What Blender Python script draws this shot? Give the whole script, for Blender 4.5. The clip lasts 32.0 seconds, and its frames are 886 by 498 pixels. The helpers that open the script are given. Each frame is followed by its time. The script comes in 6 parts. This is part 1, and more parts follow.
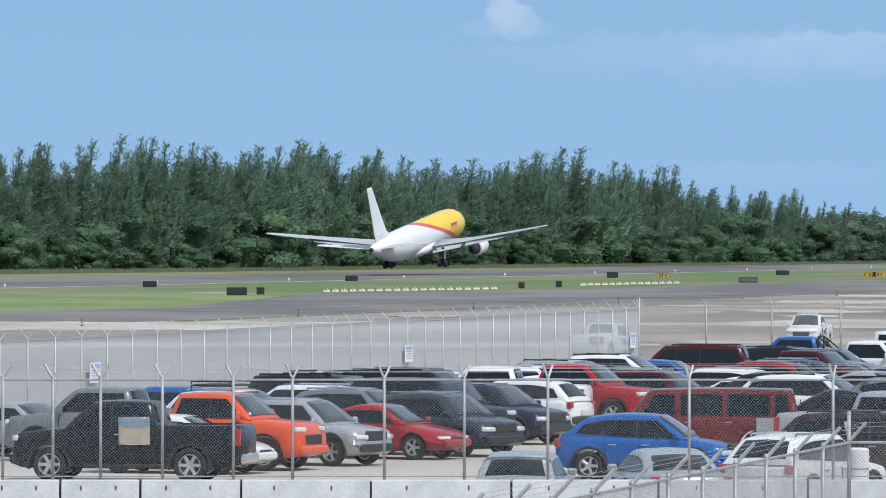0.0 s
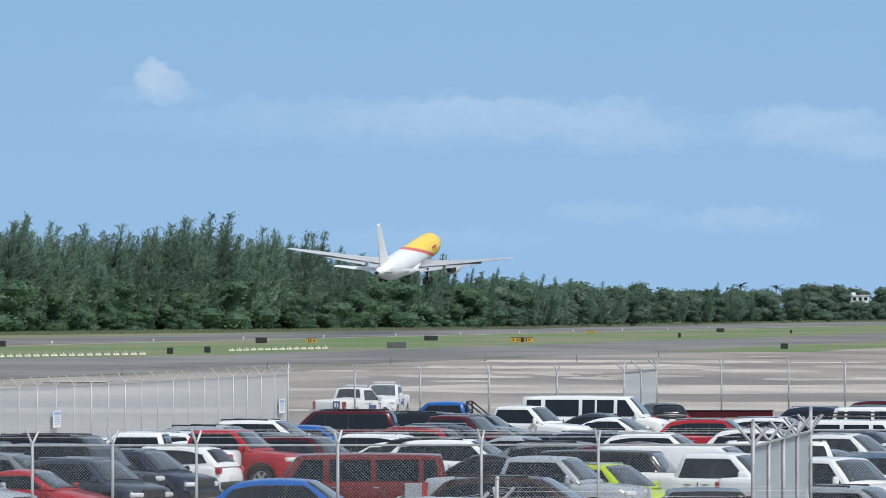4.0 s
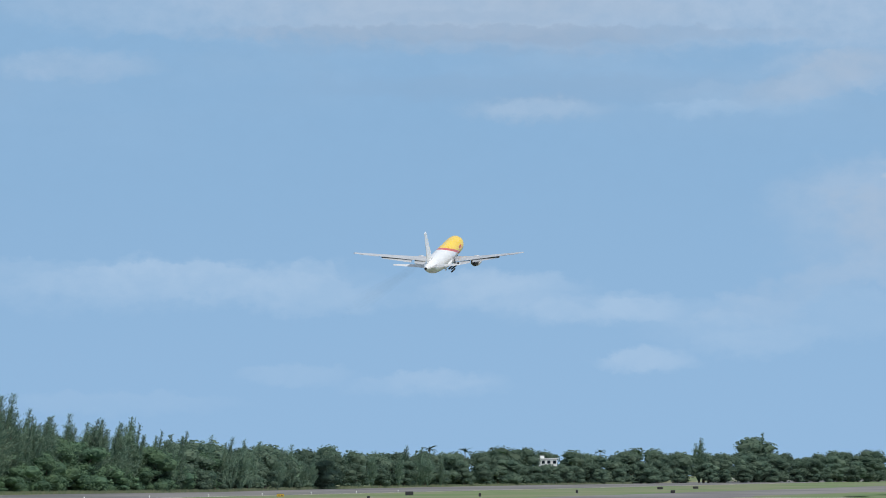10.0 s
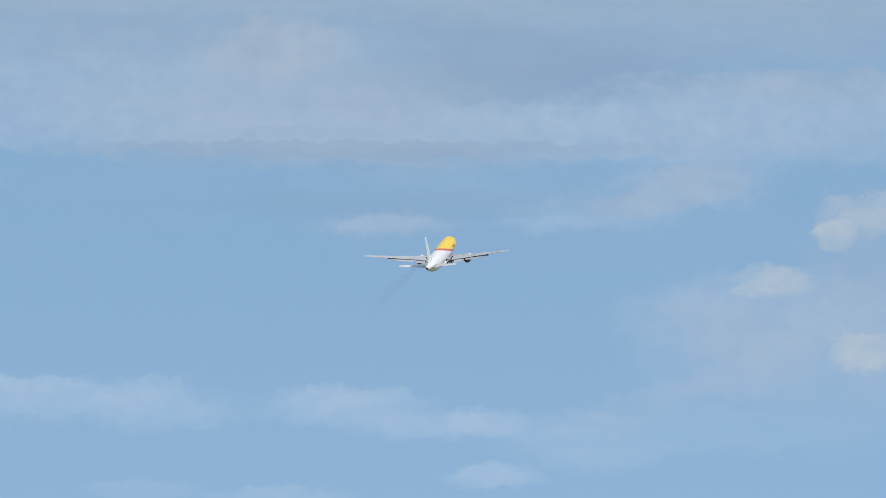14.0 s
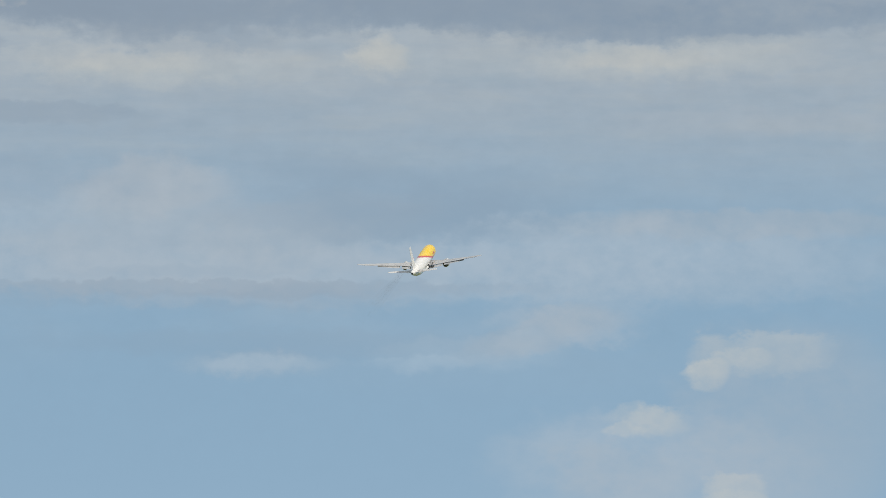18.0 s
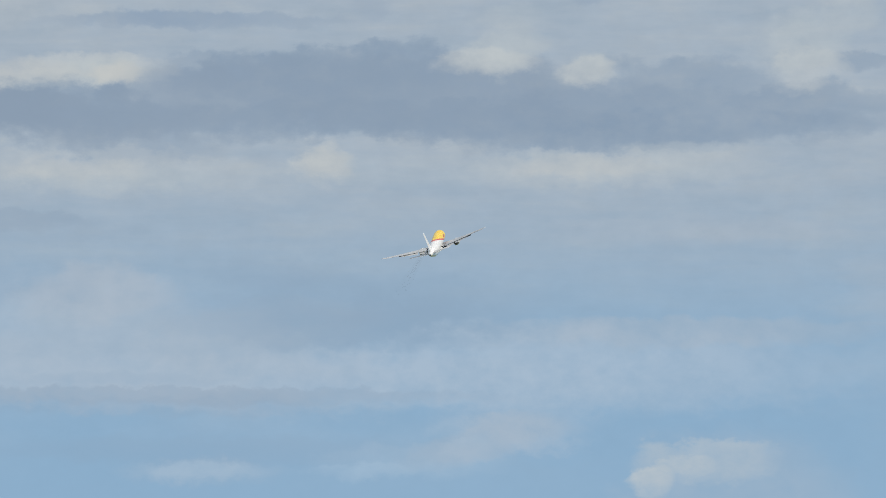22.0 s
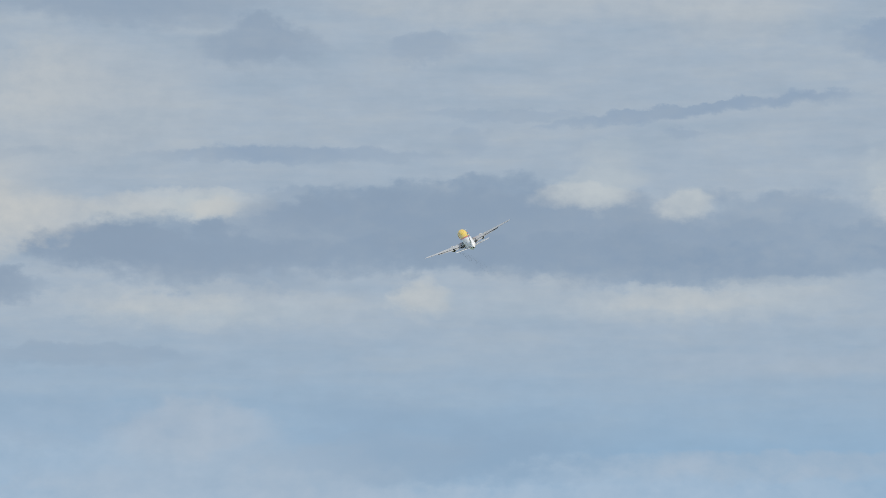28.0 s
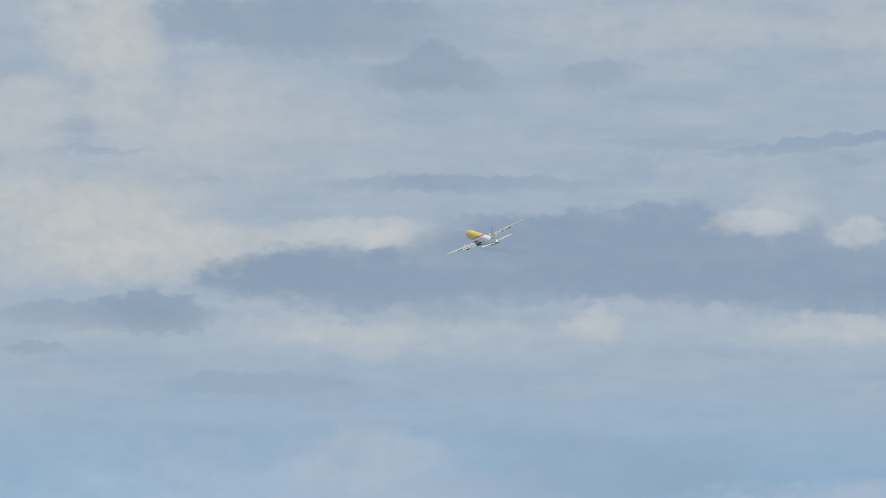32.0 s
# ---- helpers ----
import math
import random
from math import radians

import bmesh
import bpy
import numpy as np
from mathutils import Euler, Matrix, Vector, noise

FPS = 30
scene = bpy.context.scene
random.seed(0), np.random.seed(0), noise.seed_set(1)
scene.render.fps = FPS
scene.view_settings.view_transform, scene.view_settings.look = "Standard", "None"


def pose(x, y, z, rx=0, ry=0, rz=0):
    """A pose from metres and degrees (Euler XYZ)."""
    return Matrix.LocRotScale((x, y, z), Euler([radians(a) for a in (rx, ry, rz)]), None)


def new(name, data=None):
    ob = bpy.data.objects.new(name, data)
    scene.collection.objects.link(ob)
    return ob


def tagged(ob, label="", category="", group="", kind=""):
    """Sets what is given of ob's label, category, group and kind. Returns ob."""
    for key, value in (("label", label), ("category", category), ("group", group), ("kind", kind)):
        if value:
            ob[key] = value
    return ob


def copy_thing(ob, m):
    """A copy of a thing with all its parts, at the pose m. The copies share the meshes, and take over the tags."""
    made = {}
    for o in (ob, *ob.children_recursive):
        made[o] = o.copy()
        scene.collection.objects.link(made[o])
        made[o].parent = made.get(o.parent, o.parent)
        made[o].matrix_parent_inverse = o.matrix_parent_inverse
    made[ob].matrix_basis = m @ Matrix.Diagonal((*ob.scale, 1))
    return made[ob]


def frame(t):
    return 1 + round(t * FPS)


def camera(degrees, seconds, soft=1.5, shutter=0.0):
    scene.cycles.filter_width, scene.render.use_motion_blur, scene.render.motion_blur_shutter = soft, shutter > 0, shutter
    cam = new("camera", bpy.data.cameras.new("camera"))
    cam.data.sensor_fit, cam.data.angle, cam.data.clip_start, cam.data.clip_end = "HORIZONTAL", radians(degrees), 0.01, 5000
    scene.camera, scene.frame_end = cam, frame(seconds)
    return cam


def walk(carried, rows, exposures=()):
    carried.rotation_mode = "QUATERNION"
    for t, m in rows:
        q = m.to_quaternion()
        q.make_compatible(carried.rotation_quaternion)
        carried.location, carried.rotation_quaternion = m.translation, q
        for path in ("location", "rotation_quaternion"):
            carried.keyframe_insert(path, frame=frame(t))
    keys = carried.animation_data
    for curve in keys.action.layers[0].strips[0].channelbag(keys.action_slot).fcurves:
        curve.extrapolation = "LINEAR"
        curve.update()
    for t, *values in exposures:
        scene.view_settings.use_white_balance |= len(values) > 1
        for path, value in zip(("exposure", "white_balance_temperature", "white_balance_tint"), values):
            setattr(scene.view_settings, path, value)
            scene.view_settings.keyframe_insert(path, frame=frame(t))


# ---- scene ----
# ---- camera ----
EYE_HEIGHT = 5.8
cam = camera(8.2, 32.0, soft=0.8)

# seconds, degrees to the right of the north line, degrees above the level
PATH = (
    (0, 0.0000, -0.0838), (0.5, 0.5775, -0.1320), (1, 0.9385, -0.0917), (1.5, 1.2994, -0.0597), (2, 1.4042, 0.0047), (2.5, 1.7892, 0.1011),
    (3, 2.4550, 0.2693), (3.5, 2.9286, 0.4055), (5.5, 3.9150, 0.8146), (6, 4.1796, 0.9031), (6.5, 4.5567, 1.0797), (7, 4.7249, 1.3683),
    (7.5, 5.1660, 1.5286), (8, 5.4389, 1.6569), (8.5, 5.5835, 1.7371), (9, 5.6395, 1.8497), (9.5, 5.7359, 1.9060), (10, 6.1372, 2.0344),
    (10.5, 6.4018, 2.1465), (11, 6.5217, 2.2989), (11.5, 6.8185, 2.4273), (12, 7.1312, 2.6800), (12.5, 7.3036, 2.8566), (13, 7.4963, 2.9569),
    (13.5, 7.5681, 3.0090), (14, 7.5521, 3.1051), (14.5, 7.7970, 3.3178), (16.5, 8.3743, 3.7835), (17, 8.4388, 3.9595), (17.5, 8.6556, 4.1843),
    (18, 8.7360, 4.3967), (18.5, 8.7201, 4.5570), (19, 8.5957, 4.7173), (19.5, 8.6999, 4.8498), (20, 8.8683, 4.8779), (20.5, 8.9165, 5.0463),
    (21, 9.0611, 5.2710), (21.5, 9.1491, 5.3433), (22, 9.2534, 5.3915), (22.5, 9.3901, 5.4957), (23, 9.2937, 5.5919), (23.5, 9.2253, 5.7003),
    (24, 9.2534, 5.8567), (24.5, 9.2494, 5.9808), (26.5, 8.9849, 6.3818), (27, 8.9123, 6.4905), (27.5, 8.5957, 6.4864), (28, 8.3429, 6.6385),
    (28.5, 8.2947, 6.7669), (29, 7.9820, 6.7910), (29.5, 7.7735, 6.7994), (30, 7.7337, 6.8633), (30.5, 7.5571, 6.8235), (31, 7.3245, 6.8554),
    (31.5, 7.0521, 6.9115), (32, 6.7310, 6.9036),
)
walk(cam, [(t, pose(0, 0, EYE_HEIGHT, 90 + el, 0, -az)) for t, az, el in PATH],
     [(0, 0.13, 6330, 10), (3, 0.13, 6360, 10), (6, 0.13, 6480, 10), (7, 0.02, 6500, 10), (8, -0.02, 6500, 10), (9, 0.02, 6500, 10), (11, 0.03, 6500, 10), (13, -0.07, 6500, 10), (14.5, -0.03, 6600, 10), (17, 0.05, 7550, 10), (18, -0.1, 7450, 10), (19, -0.15, 7350, 10), (20, -0.11, 7250, 10), (23, -0.03, 7050, 10), (32, -0.03, 6950, 10)])

# ---- light ----
SUN_ELEVATION, SUN_AZIMUTH = 54, 140
sun = new("sun", bpy.data.lights.new("sun", "SUN"))
sun.data.energy, sun.data.angle, sun.data.color = 2.9, radians(0.6), (1.0, 0.96, 0.9)
sun.matrix_world = pose(0, 0, 50, 90 - SUN_ELEVATION, 0, 180 - SUN_AZIMUTH)


class Graph:
    """Short way to write node graphs."""

    def __init__(self, tree):
        self.t = tree
        tree.nodes.clear()

    def put(self, socket, value):
        if isinstance(value, bpy.types.NodeSocket):
            self.t.links.new(value, socket)
        elif isinstance(value, tuple) and len(value) == 3 and socket.type == "RGBA":
            socket.default_value = (*value, 1)
        else:
            socket.default_value = value

    def math(self, op, a, b=0.0, c=0.0, clamp=False):
        node = self.t.nodes.new("ShaderNodeMath")
        node.operation, node.use_clamp = op, clamp
        for s, v in zip(node.inputs, (a, b, c)):
            self.put(s, v)
        return node.outputs[0]

    def mix(self, fac, a, b):
        node = self.t.nodes.new("ShaderNodeMix")
        node.data_type = "RGBA"
        self.put(node.inputs[0], fac), self.put(node.inputs[6], a), self.put(node.inputs[7], b)
        return node.outputs[2]

    def ramp(self, value, lo, hi):
        node = self.t.nodes.new("ShaderNodeMapRange")
        node.interpolation_type = "SMOOTHSTEP"
        for i, v in enumerate((value, lo, hi)):
            self.put(node.inputs[i], v)
        return node.outputs[0]

    def noise(self, vector, scale, detail=4.0, rough=0.55):
        node = self.t.nodes.new("ShaderNodeTexNoise")
        self.put(node.inputs["Vector"], vector)
        node.inputs["Scale"].default_value, node.inputs["Detail"].default_value = scale, detail
        node.inputs["Roughness"].default_value = rough
        return node.outputs[0]

    def vec(self, x, y, z):
        node = self.t.nodes.new("ShaderNodeCombineXYZ")
        for s, v in zip(node.inputs, (x, y, z)):
            self.put(s, v)
        return node.outputs[0]


def cloud_oval():
    """One torn oval cloud: what it leaves bare of the sky. The crown hardens its upper edge."""
    tree = bpy.data.node_groups.new("cloud_oval", "ShaderNodeTree")
    g = Graph(tree)
    for name in ("u", "v", "across", "shift_u", "up", "shift_v", "tilt", "outer", "inner", "weight", "crown", "bare"):
        tree.interface.new_socket(name, in_out="INPUT", socket_type="NodeSocketFloat")
    tree.interface.new_socket("left", in_out="OUTPUT", socket_type="NodeSocketFloat")
    i = tree.nodes.new("NodeGroupInput").outputs
    # the hair's breadth of the cloud before keeps the chain in order
    u, v = (g.math("MULTIPLY_ADD", i["bare"], 1e-6, i[k]) for k in ("u", "v"))
    du = g.math("MULTIPLY_ADD", u, i["across"], i["shift_u"])
    dv = g.math("MULTIPLY_ADD", du, i["tilt"], g.math("MULTIPLY_ADD", v, i["up"], i["shift_v"]))
    r = g.math("MULTIPLY_ADD", dv, dv, g.math("MULTIPLY", du, du))
    top = g.math("MULTIPLY", g.math("MULTIPLY", dv, 2.0, clamp=True), i["crown"])
    r = g.math("MULTIPLY_ADD", g.math("SUBTRACT", r, 1.0), top, r)
    mask = g.math("MULTIPLY", g.ramp(r, i["outer"], i["inner"]), i["weight"])
    out = tree.nodes.new("NodeGroupOutput")
    g.put(out.inputs[0], g.math("MULTIPLY", i["bare"], g.math("SUBTRACT", 1.0, mask)))
    return tree


def sky():
    oval = cloud_oval()
    world = bpy.data.worlds.new("sky")
    scene.world = world
    world.use_nodes = True
    g = Graph(world.node_tree)
    tex = g.t.nodes.new("ShaderNodeTexSky")
    tex.sky_type, tex.sun_disc = "NISHITA", False
    tex.sun_elevation, tex.sun_rotation = radians(SUN_ELEVATION), radians(SUN_AZIMUTH)
    tex.air_density, tex.dust_density, tex.ozone_density = 1.0, 0.6, 2.0
    clear = g.t.nodes.new("ShaderNodeVectorMath")
    clear.operation = "SCALE"
    g.put(clear.inputs[0], tex.outputs[0])
    clear.inputs["Scale"].default_value = 0.125
    co = g.t.nodes.new("ShaderNodeTexCoord")
    sp = g.t.nodes.new("ShaderNodeSeparateXYZ")
    g.put(sp.inputs[0], co.outputs["Generated"])
    x, y, z = sp.outputs
    # bearing and height in degrees
    u = g.math("MULTIPLY", g.math("ARCTAN2", x, y), 57.2958)
    v = g.math("MULTIPLY", g.math("ARCSINE", z), 57.2958)
    # moist air low over the sea: an even pale blue that gives way to the clear sky higher up
    low = g.mix(g.ramp(v, -0.5, 4.0), (0.288, 0.472, 0.705), (0.248, 0.428, 0.65))
    low = g.mix(g.ramp(v, 4.0, 8.0), low, (0.215, 0.365, 0.555))
    base = g.mix(g.ramp(v, 12.0, 45.0), low, clear.outputs[0])
    # broken white cloud overhead
    deck = g.noise(co.outputs["Generated"], 3.0, 5.0)
    base = g.mix(g.math("MULTIPLY", g.ramp(v, 14.0, 40.0), g.ramp(deck, 0.36, 0.62)), base, (1.0, 1.04, 1.1))
    # clouds: torn edges by coarse and fine noise, stretched level
    n1 = g.noise(g.vec(g.math("MULTIPLY", u, 0.42), g.math("MULTIPLY", v, 1.25), 3.7), 0.55, 6.0, 0.56)
    n2 = g.noise(g.vec(u, g.math("MULTIPLY", v, 1.6), 11.0), 1.5, 7.0, 0.55)
    n3 = g.noise(g.vec(u, g.math("MULTIPLY", v, 1.3), 23.0), 4.2, 7.0, 0.6)
    n4 = g.noise(g.vec(g.math("MULTIPLY", u, 0.7), g.math("MULTIPLY", v, 3.6), 41.0), 1.2, 8.0, 0.6)
    n5 = g.noise(g.vec(u, g.math("MULTIPLY", v, 1.5), 77.0), 4.2, 7.0, 0.6)
    big_u = g.math("ADD", u, g.math("ADD", g.math("MULTIPLY_ADD", n2, 0.9, -0.45), g.math("MULTIPLY_ADD", n3, 0.3, -0.15)))
    big_v = g.math("ADD", v, g.math("ADD", g.math("MULTIPLY_ADD", n2, -0.4, 0.2), g.math("MULTIPLY_ADD", n5, 0.34, -0.17)))
    fine_u = g.math("ADD", u, g.math("MULTIPLY_ADD", n3, 0.3, -0.15))
    fine_v = g.math("ADD", v, g.math("MULTIPLY_ADD", n5, 0.24, -0.12))

    def total(rows, edge, crown=0.0):
        """How far the clouds of a table cover the sky: one group node for each cloud."""
        bare = 1.0
        for cu, cv, a, b, weight, *tilt in rows:
            node = g.t.nodes.new("ShaderNodeGroup")
            node.node_tree = oval
            wu, wv = (fine_u, fine_v) if b < 0.16 else (big_u, big_v)
            for socket, value in zip(node.inputs, (wu, wv, 1 / a, -cu / a, 1 / b, -cv / b, tilt[0] * a / b if tilt else 0.0, 1 + edge, 1 - edge, weight, crown, bare)):
                g.put(socket, value)
            bare = node.outputs[0]
        return g.math("SUBTRACT", 1.0, bare)

    col = base
    # thin even cover that thickens with height
    spread = g.math("MULTIPLY", g.ramp(n1, 0.4, 0.66), g.ramp(v, 2.6, 6.0))
    cover = g.math("MAXIMUM", g.math("MULTIPLY", spread, 0.8), g.math("MULTIPLY", g.ramp(v, 3.9, 6.4), g.math("MULTIPLY_ADD", n4, 0.5, 0.6)), clamp=True)
    pale = g.mix(g.ramp(v, 1.5, 6.0), (0.405, 0.54, 0.715), (0.38, 0.47, 0.59))
    pale = g.mix(g.math("MULTIPLY", g.ramp(n4, 0.46, 0.74), 0.32), pale, (0.46, 0.535, 0.61))
    pale = g.mix(g.math("MULTIPLY", g.ramp(n4, 0.52, 0.28), 0.32), pale, (0.31, 0.405, 0.525))
    col = g.mix(cover, col, pale)
    texture = g.math("ADD", g.math("MULTIPLY_ADD", n3, 1.0, -0.1), g.math("MULTIPLY_ADD", n2, 0.9, 0.0), clamp=True)
    for rows, tone, edge, crown, share in ((HAZE_BANKS, (0.45, 0.595, 0.77), 0.97, 1.2, 0.55), (LOW_BANKS, (0.44, 0.585, 0.76), 0.98, 0.8, 0.5), (MID_VEILS, (0.41, 0.53, 0.69), 0.98, 0.0, 0.62), (HIGH_VEILS, (0.395, 0.48, 0.60), 0.98, 0.6, 0.5),
                                           (GAPS, (0.25, 0.375, 0.545), 0.98, 0.0, 0.6), (GREY_BANKS, (0.24, 0.342, 0.49), 0.98, 1.2, 0.85), (UPPER_BANKS, (0.25, 0.345, 0.485), 0.95, 1.6, 0.85), (STREAKS, (0.265, 0.37, 0.525), 0.97, 1.0, 0.85),
                                           (WHITE_HEADS, (0.56, 0.615, 0.66), 0.98, 1.2, 0.6), (PALE_HEADS, (0.495, 0.57, 0.63), 0.98, 0.3, 0.42), (LEFT_GLOW, (0.545, 0.58, 0.605), 0.98, 0.0, 0.68)):
        col = g.mix(g.math("MULTIPLY", g.math("MULTIPLY", total(rows, edge, crown), texture), share * 1.25, clamp=True), col, tone)
    # fine mottling of the cloud
    mott = g.math("MULTIPLY", g.math("SUBTRACT", n3, 0.5), g.ramp(v, 1.0, 6.0))
    hsv = g.t.nodes.new("ShaderNodeHueSaturation")
    g.put(hsv.inputs["Value"], g.math("MULTIPLY_ADD", mott, 0.12, 1.0))
    g.put(hsv.inputs["Color"], col)
    bg = g.t.nodes.new("ShaderNodeBackground")
    g.put(bg.inputs[0], hsv.outputs[0])
    out = g.t.nodes.new("ShaderNodeOutputWorld")
    g.t.links.new(bg.outputs[0], out.inputs[0])


# bearing, height, half width, half height (degrees), strength
HAZE_BANKS = ((3.06, 1.72, 2.51, 0.22, 0.32), (0.60, 1.96, 0.45, 0.09, 0.30), (0.61, 2.07, 0.21, 0.16, 0.80), (0.59, 2.13, 0.13, 0.12, 0.60), (3.64, 1.82, 0.79, 0.10, 0.20),
              (6.63, 1.66, 0.84, 0.16, 0.30), (7.94, 1.48, 0.42, 0.15, 0.30), (8.05, 1.01, 0.42, 0.12, 0.35), (6.00, 0.78, 0.68, 0.10, 0.30), (3.60, 1.73, 1.20, 0.16, 0.45),
              (3.60, 1.85, 0.58, 0.06, 0.40), (4.94, 1.81, 0.21, 0.13, 0.40), (4.91, 1.60, 0.63, 0.18, 0.45), (6.54, 1.65, 0.52, 0.15, 0.35), (7.22, 1.46, 0.31, 0.10, 0.35),
              (7.90, 1.47, 0.37, 0.10, 0.40))
LOW_BANKS = ((8.79, 1.47, 0.58, 0.13, 0.30), (7.95, 1.00, 0.37, 0.09, 0.35), (9.00, 1.16, 0.47, 0.13, 0.30), (4.76, 0.87, 0.47, 0.10, 0.35), (6.17, 0.83, 0.47, 0.08, 0.35),
             (3.08, 0.61, 1.05, 0.10, 0.25), (7.01, 3.33, 0.45, 0.07, 0.40), (8.48, 3.33, 0.47, 0.08, 0.30), (7.00, 3.33, 0.58, 0.10, 0.35), (6.64, 1.72, 0.68, 0.12, 0.40),
             (7.37, 1.48, 0.79, 0.13, 0.40), (8.00, 1.00, 0.42, 0.10, 0.40), (8.89, 1.26, 0.79, 0.16, 0.35), (10.36, 1.39, 1.31, 0.21, 0.30), (8.94, 3.43, 0.79, 0.15, 0.35),
             (9.47, 3.56, 0.19, 0.08, 0.45))
MID_VEILS = ((2.71, 3.72, 0.68, 0.13, 0.60), (4.02, 4.25, 1.73, 0.21, 0.50), (7.01, 4.14, 3.14, 0.22, 0.50), (9.89, 3.72, 0.58, 0.18, 0.50), (9.55, 3.51, 0.31, 0.08, 0.40),
             (10.15, 2.26, 0.89, 0.58, 0.40), (5.22, 4.64, 2.20, 0.50, 0.50), (3.81, 4.87, 0.63, 0.26, 0.35), (6.01, 4.95, 0.68, 0.22, 0.40), (7.84, 4.14, 2.72, 0.26, 0.55),
             (10.46, 4.27, 1.83, 0.37, 0.50), (9.99, 3.76, 0.37, 0.19, 0.45), (10.72, 2.49, 1.05, 0.37, 0.50), (11.40, 2.12, 1.05, 0.58, 0.50), (9.83, 1.76, 1.00, 0.18, 0.40, -0.30),
             (10.63, 4.29, 2.41, 0.31, 0.55))
HIGH_VEILS = ((6.02, 5.00, 0.63, 0.24, 0.50), (7.17, 4.53, 0.68, 0.29, 0.50), (9.58, 3.59, 0.68, 0.15, 0.45, -0.25), (7.01, 3.33, 0.68, 0.12, 0.35), (11.99, 2.83, 1.05, 0.84, 0.55),
              (10.42, 2.25, 0.58, 0.31, 0.40), (6.38, 4.29, 2.10, 0.31, 0.40), (5.97, 4.88, 0.68, 0.26, 0.45), (11.31, 4.62, 1.83, 0.13, 0.50), (11.57, 5.56, 1.36, 0.13, 0.45),
              (9.90, 3.76, 0.42, 0.14, 0.40), (6.33, 4.05, 1.68, 0.08, 0.35), (6.18, 4.97, 0.63, 0.21, 0.45), (12.26, 5.54, 0.84, 0.09, 0.40), (11.73, 4.63, 1.36, 0.13, 0.40),
              (9.90, 3.76, 0.31, 0.16, 0.30))
GAPS = ((8.32, 4.77, 1.36, 0.23, 0.60), (7.69, 5.16, 0.73, 0.13, 0.40), (8.63, 4.72, 0.73, 0.19, 0.50), (8.64, 4.51, 1.05, 0.07, 0.35), (6.23, 4.18, 1.05, 0.05, 0.20),
        (7.38, 4.01, 0.58, 0.06, 0.20), (8.43, 4.68, 1.36, 0.18, 0.45), (7.22, 3.52, 2.20, 0.12, 0.35), (6.55, 3.92, 1.73, 0.08, 0.40), (8.58, 4.92, 1.47, 0.24, 0.40),
        (5.64, 5.55, 0.68, 0.13, 0.30), (4.67, 5.04, 1.26, 0.21, 0.35))
GREY_BANKS = ((5.65, 6.71, 1.00, 0.20, 0.80), (6.49, 6.32, 0.58, 0.14, 0.40), (8.01, 6.95, 1.00, 0.31, 0.55), (8.74, 6.60, 2.41, 0.18, 0.80), (10.79, 6.44, 1.20, 0.15, 0.75),
              (8.54, 7.06, 1.00, 0.24, 0.75), (8.85, 7.17, 0.47, 0.18, 0.50), (7.70, 6.99, 0.68, 0.19, 0.50), (6.92, 7.06, 0.47, 0.18, 0.50), (11.47, 6.88, 0.79, 0.32, 0.65),
              (11.84, 6.53, 1.47, 0.14, 0.60), (13.20, 7.12, 0.31, 0.09, 0.55), (4.97, 5.66, 0.89, 0.10, 0.35), (6.75, 4.03, 2.62, 0.08, 0.30), (10.04, 6.50, 1.73, 0.16, 0.60),
              (12.66, 6.71, 0.84, 0.21, 0.50), (8.85, 6.83, 1.73, 0.27, 0.60), (11.37, 6.67, 1.73, 0.23, 0.50), (5.82, 6.64, 1.36, 0.19, 0.50))
UPPER_BANKS = ((5.25, 6.67, 0.63, 0.19, 0.90), (4.54, 6.65, 0.15, 0.09, 0.70), (3.99, 6.32, 0.58, 0.16, 0.80), (6.77, 6.87, 0.58, 0.23, 0.70), (5.83, 6.55, 0.84, 0.19, 0.60),
               (5.36, 9.02, 1.41, 0.27, 0.75), (6.56, 8.56, 0.50, 0.26, 0.75), (8.13, 8.52, 0.31, 0.17, 0.35), (2.94, 5.97, 0.31, 0.06, 0.50), (3.46, 6.28, 0.84, 0.14, 0.50),
               (3.31, 8.02, 0.31, 0.06, 0.35), (3.41, 7.80, 0.68, 0.04, 0.30), (8.81, 6.83, 2.20, 0.35, 0.60), (5.87, 6.59, 1.26, 0.21, 0.55))
STREAKS = ((6.92, 7.51, 1.36, 0.07, 0.50), (10.72, 7.93, 1.31, 0.06, 0.85, -0.11), (11.67, 8.03, 0.47, 0.07, 0.50, -0.05), (10.57, 7.72, 0.16, 0.05, 0.50),
           (12.69, 8.53, 0.50, 0.19, 0.75), (6.64, 7.52, 0.73, 0.07, 0.50), (8.58, 7.64, 0.19, 0.12, 0.35), (6.72, 7.55, 0.73, 0.06, 0.35), (8.21, 8.49, 0.42, 0.16, 0.30),
           (8.91, 7.88, 0.79, 0.05, 0.30), (4.20, 7.54, 0.63, 0.04, 0.30))
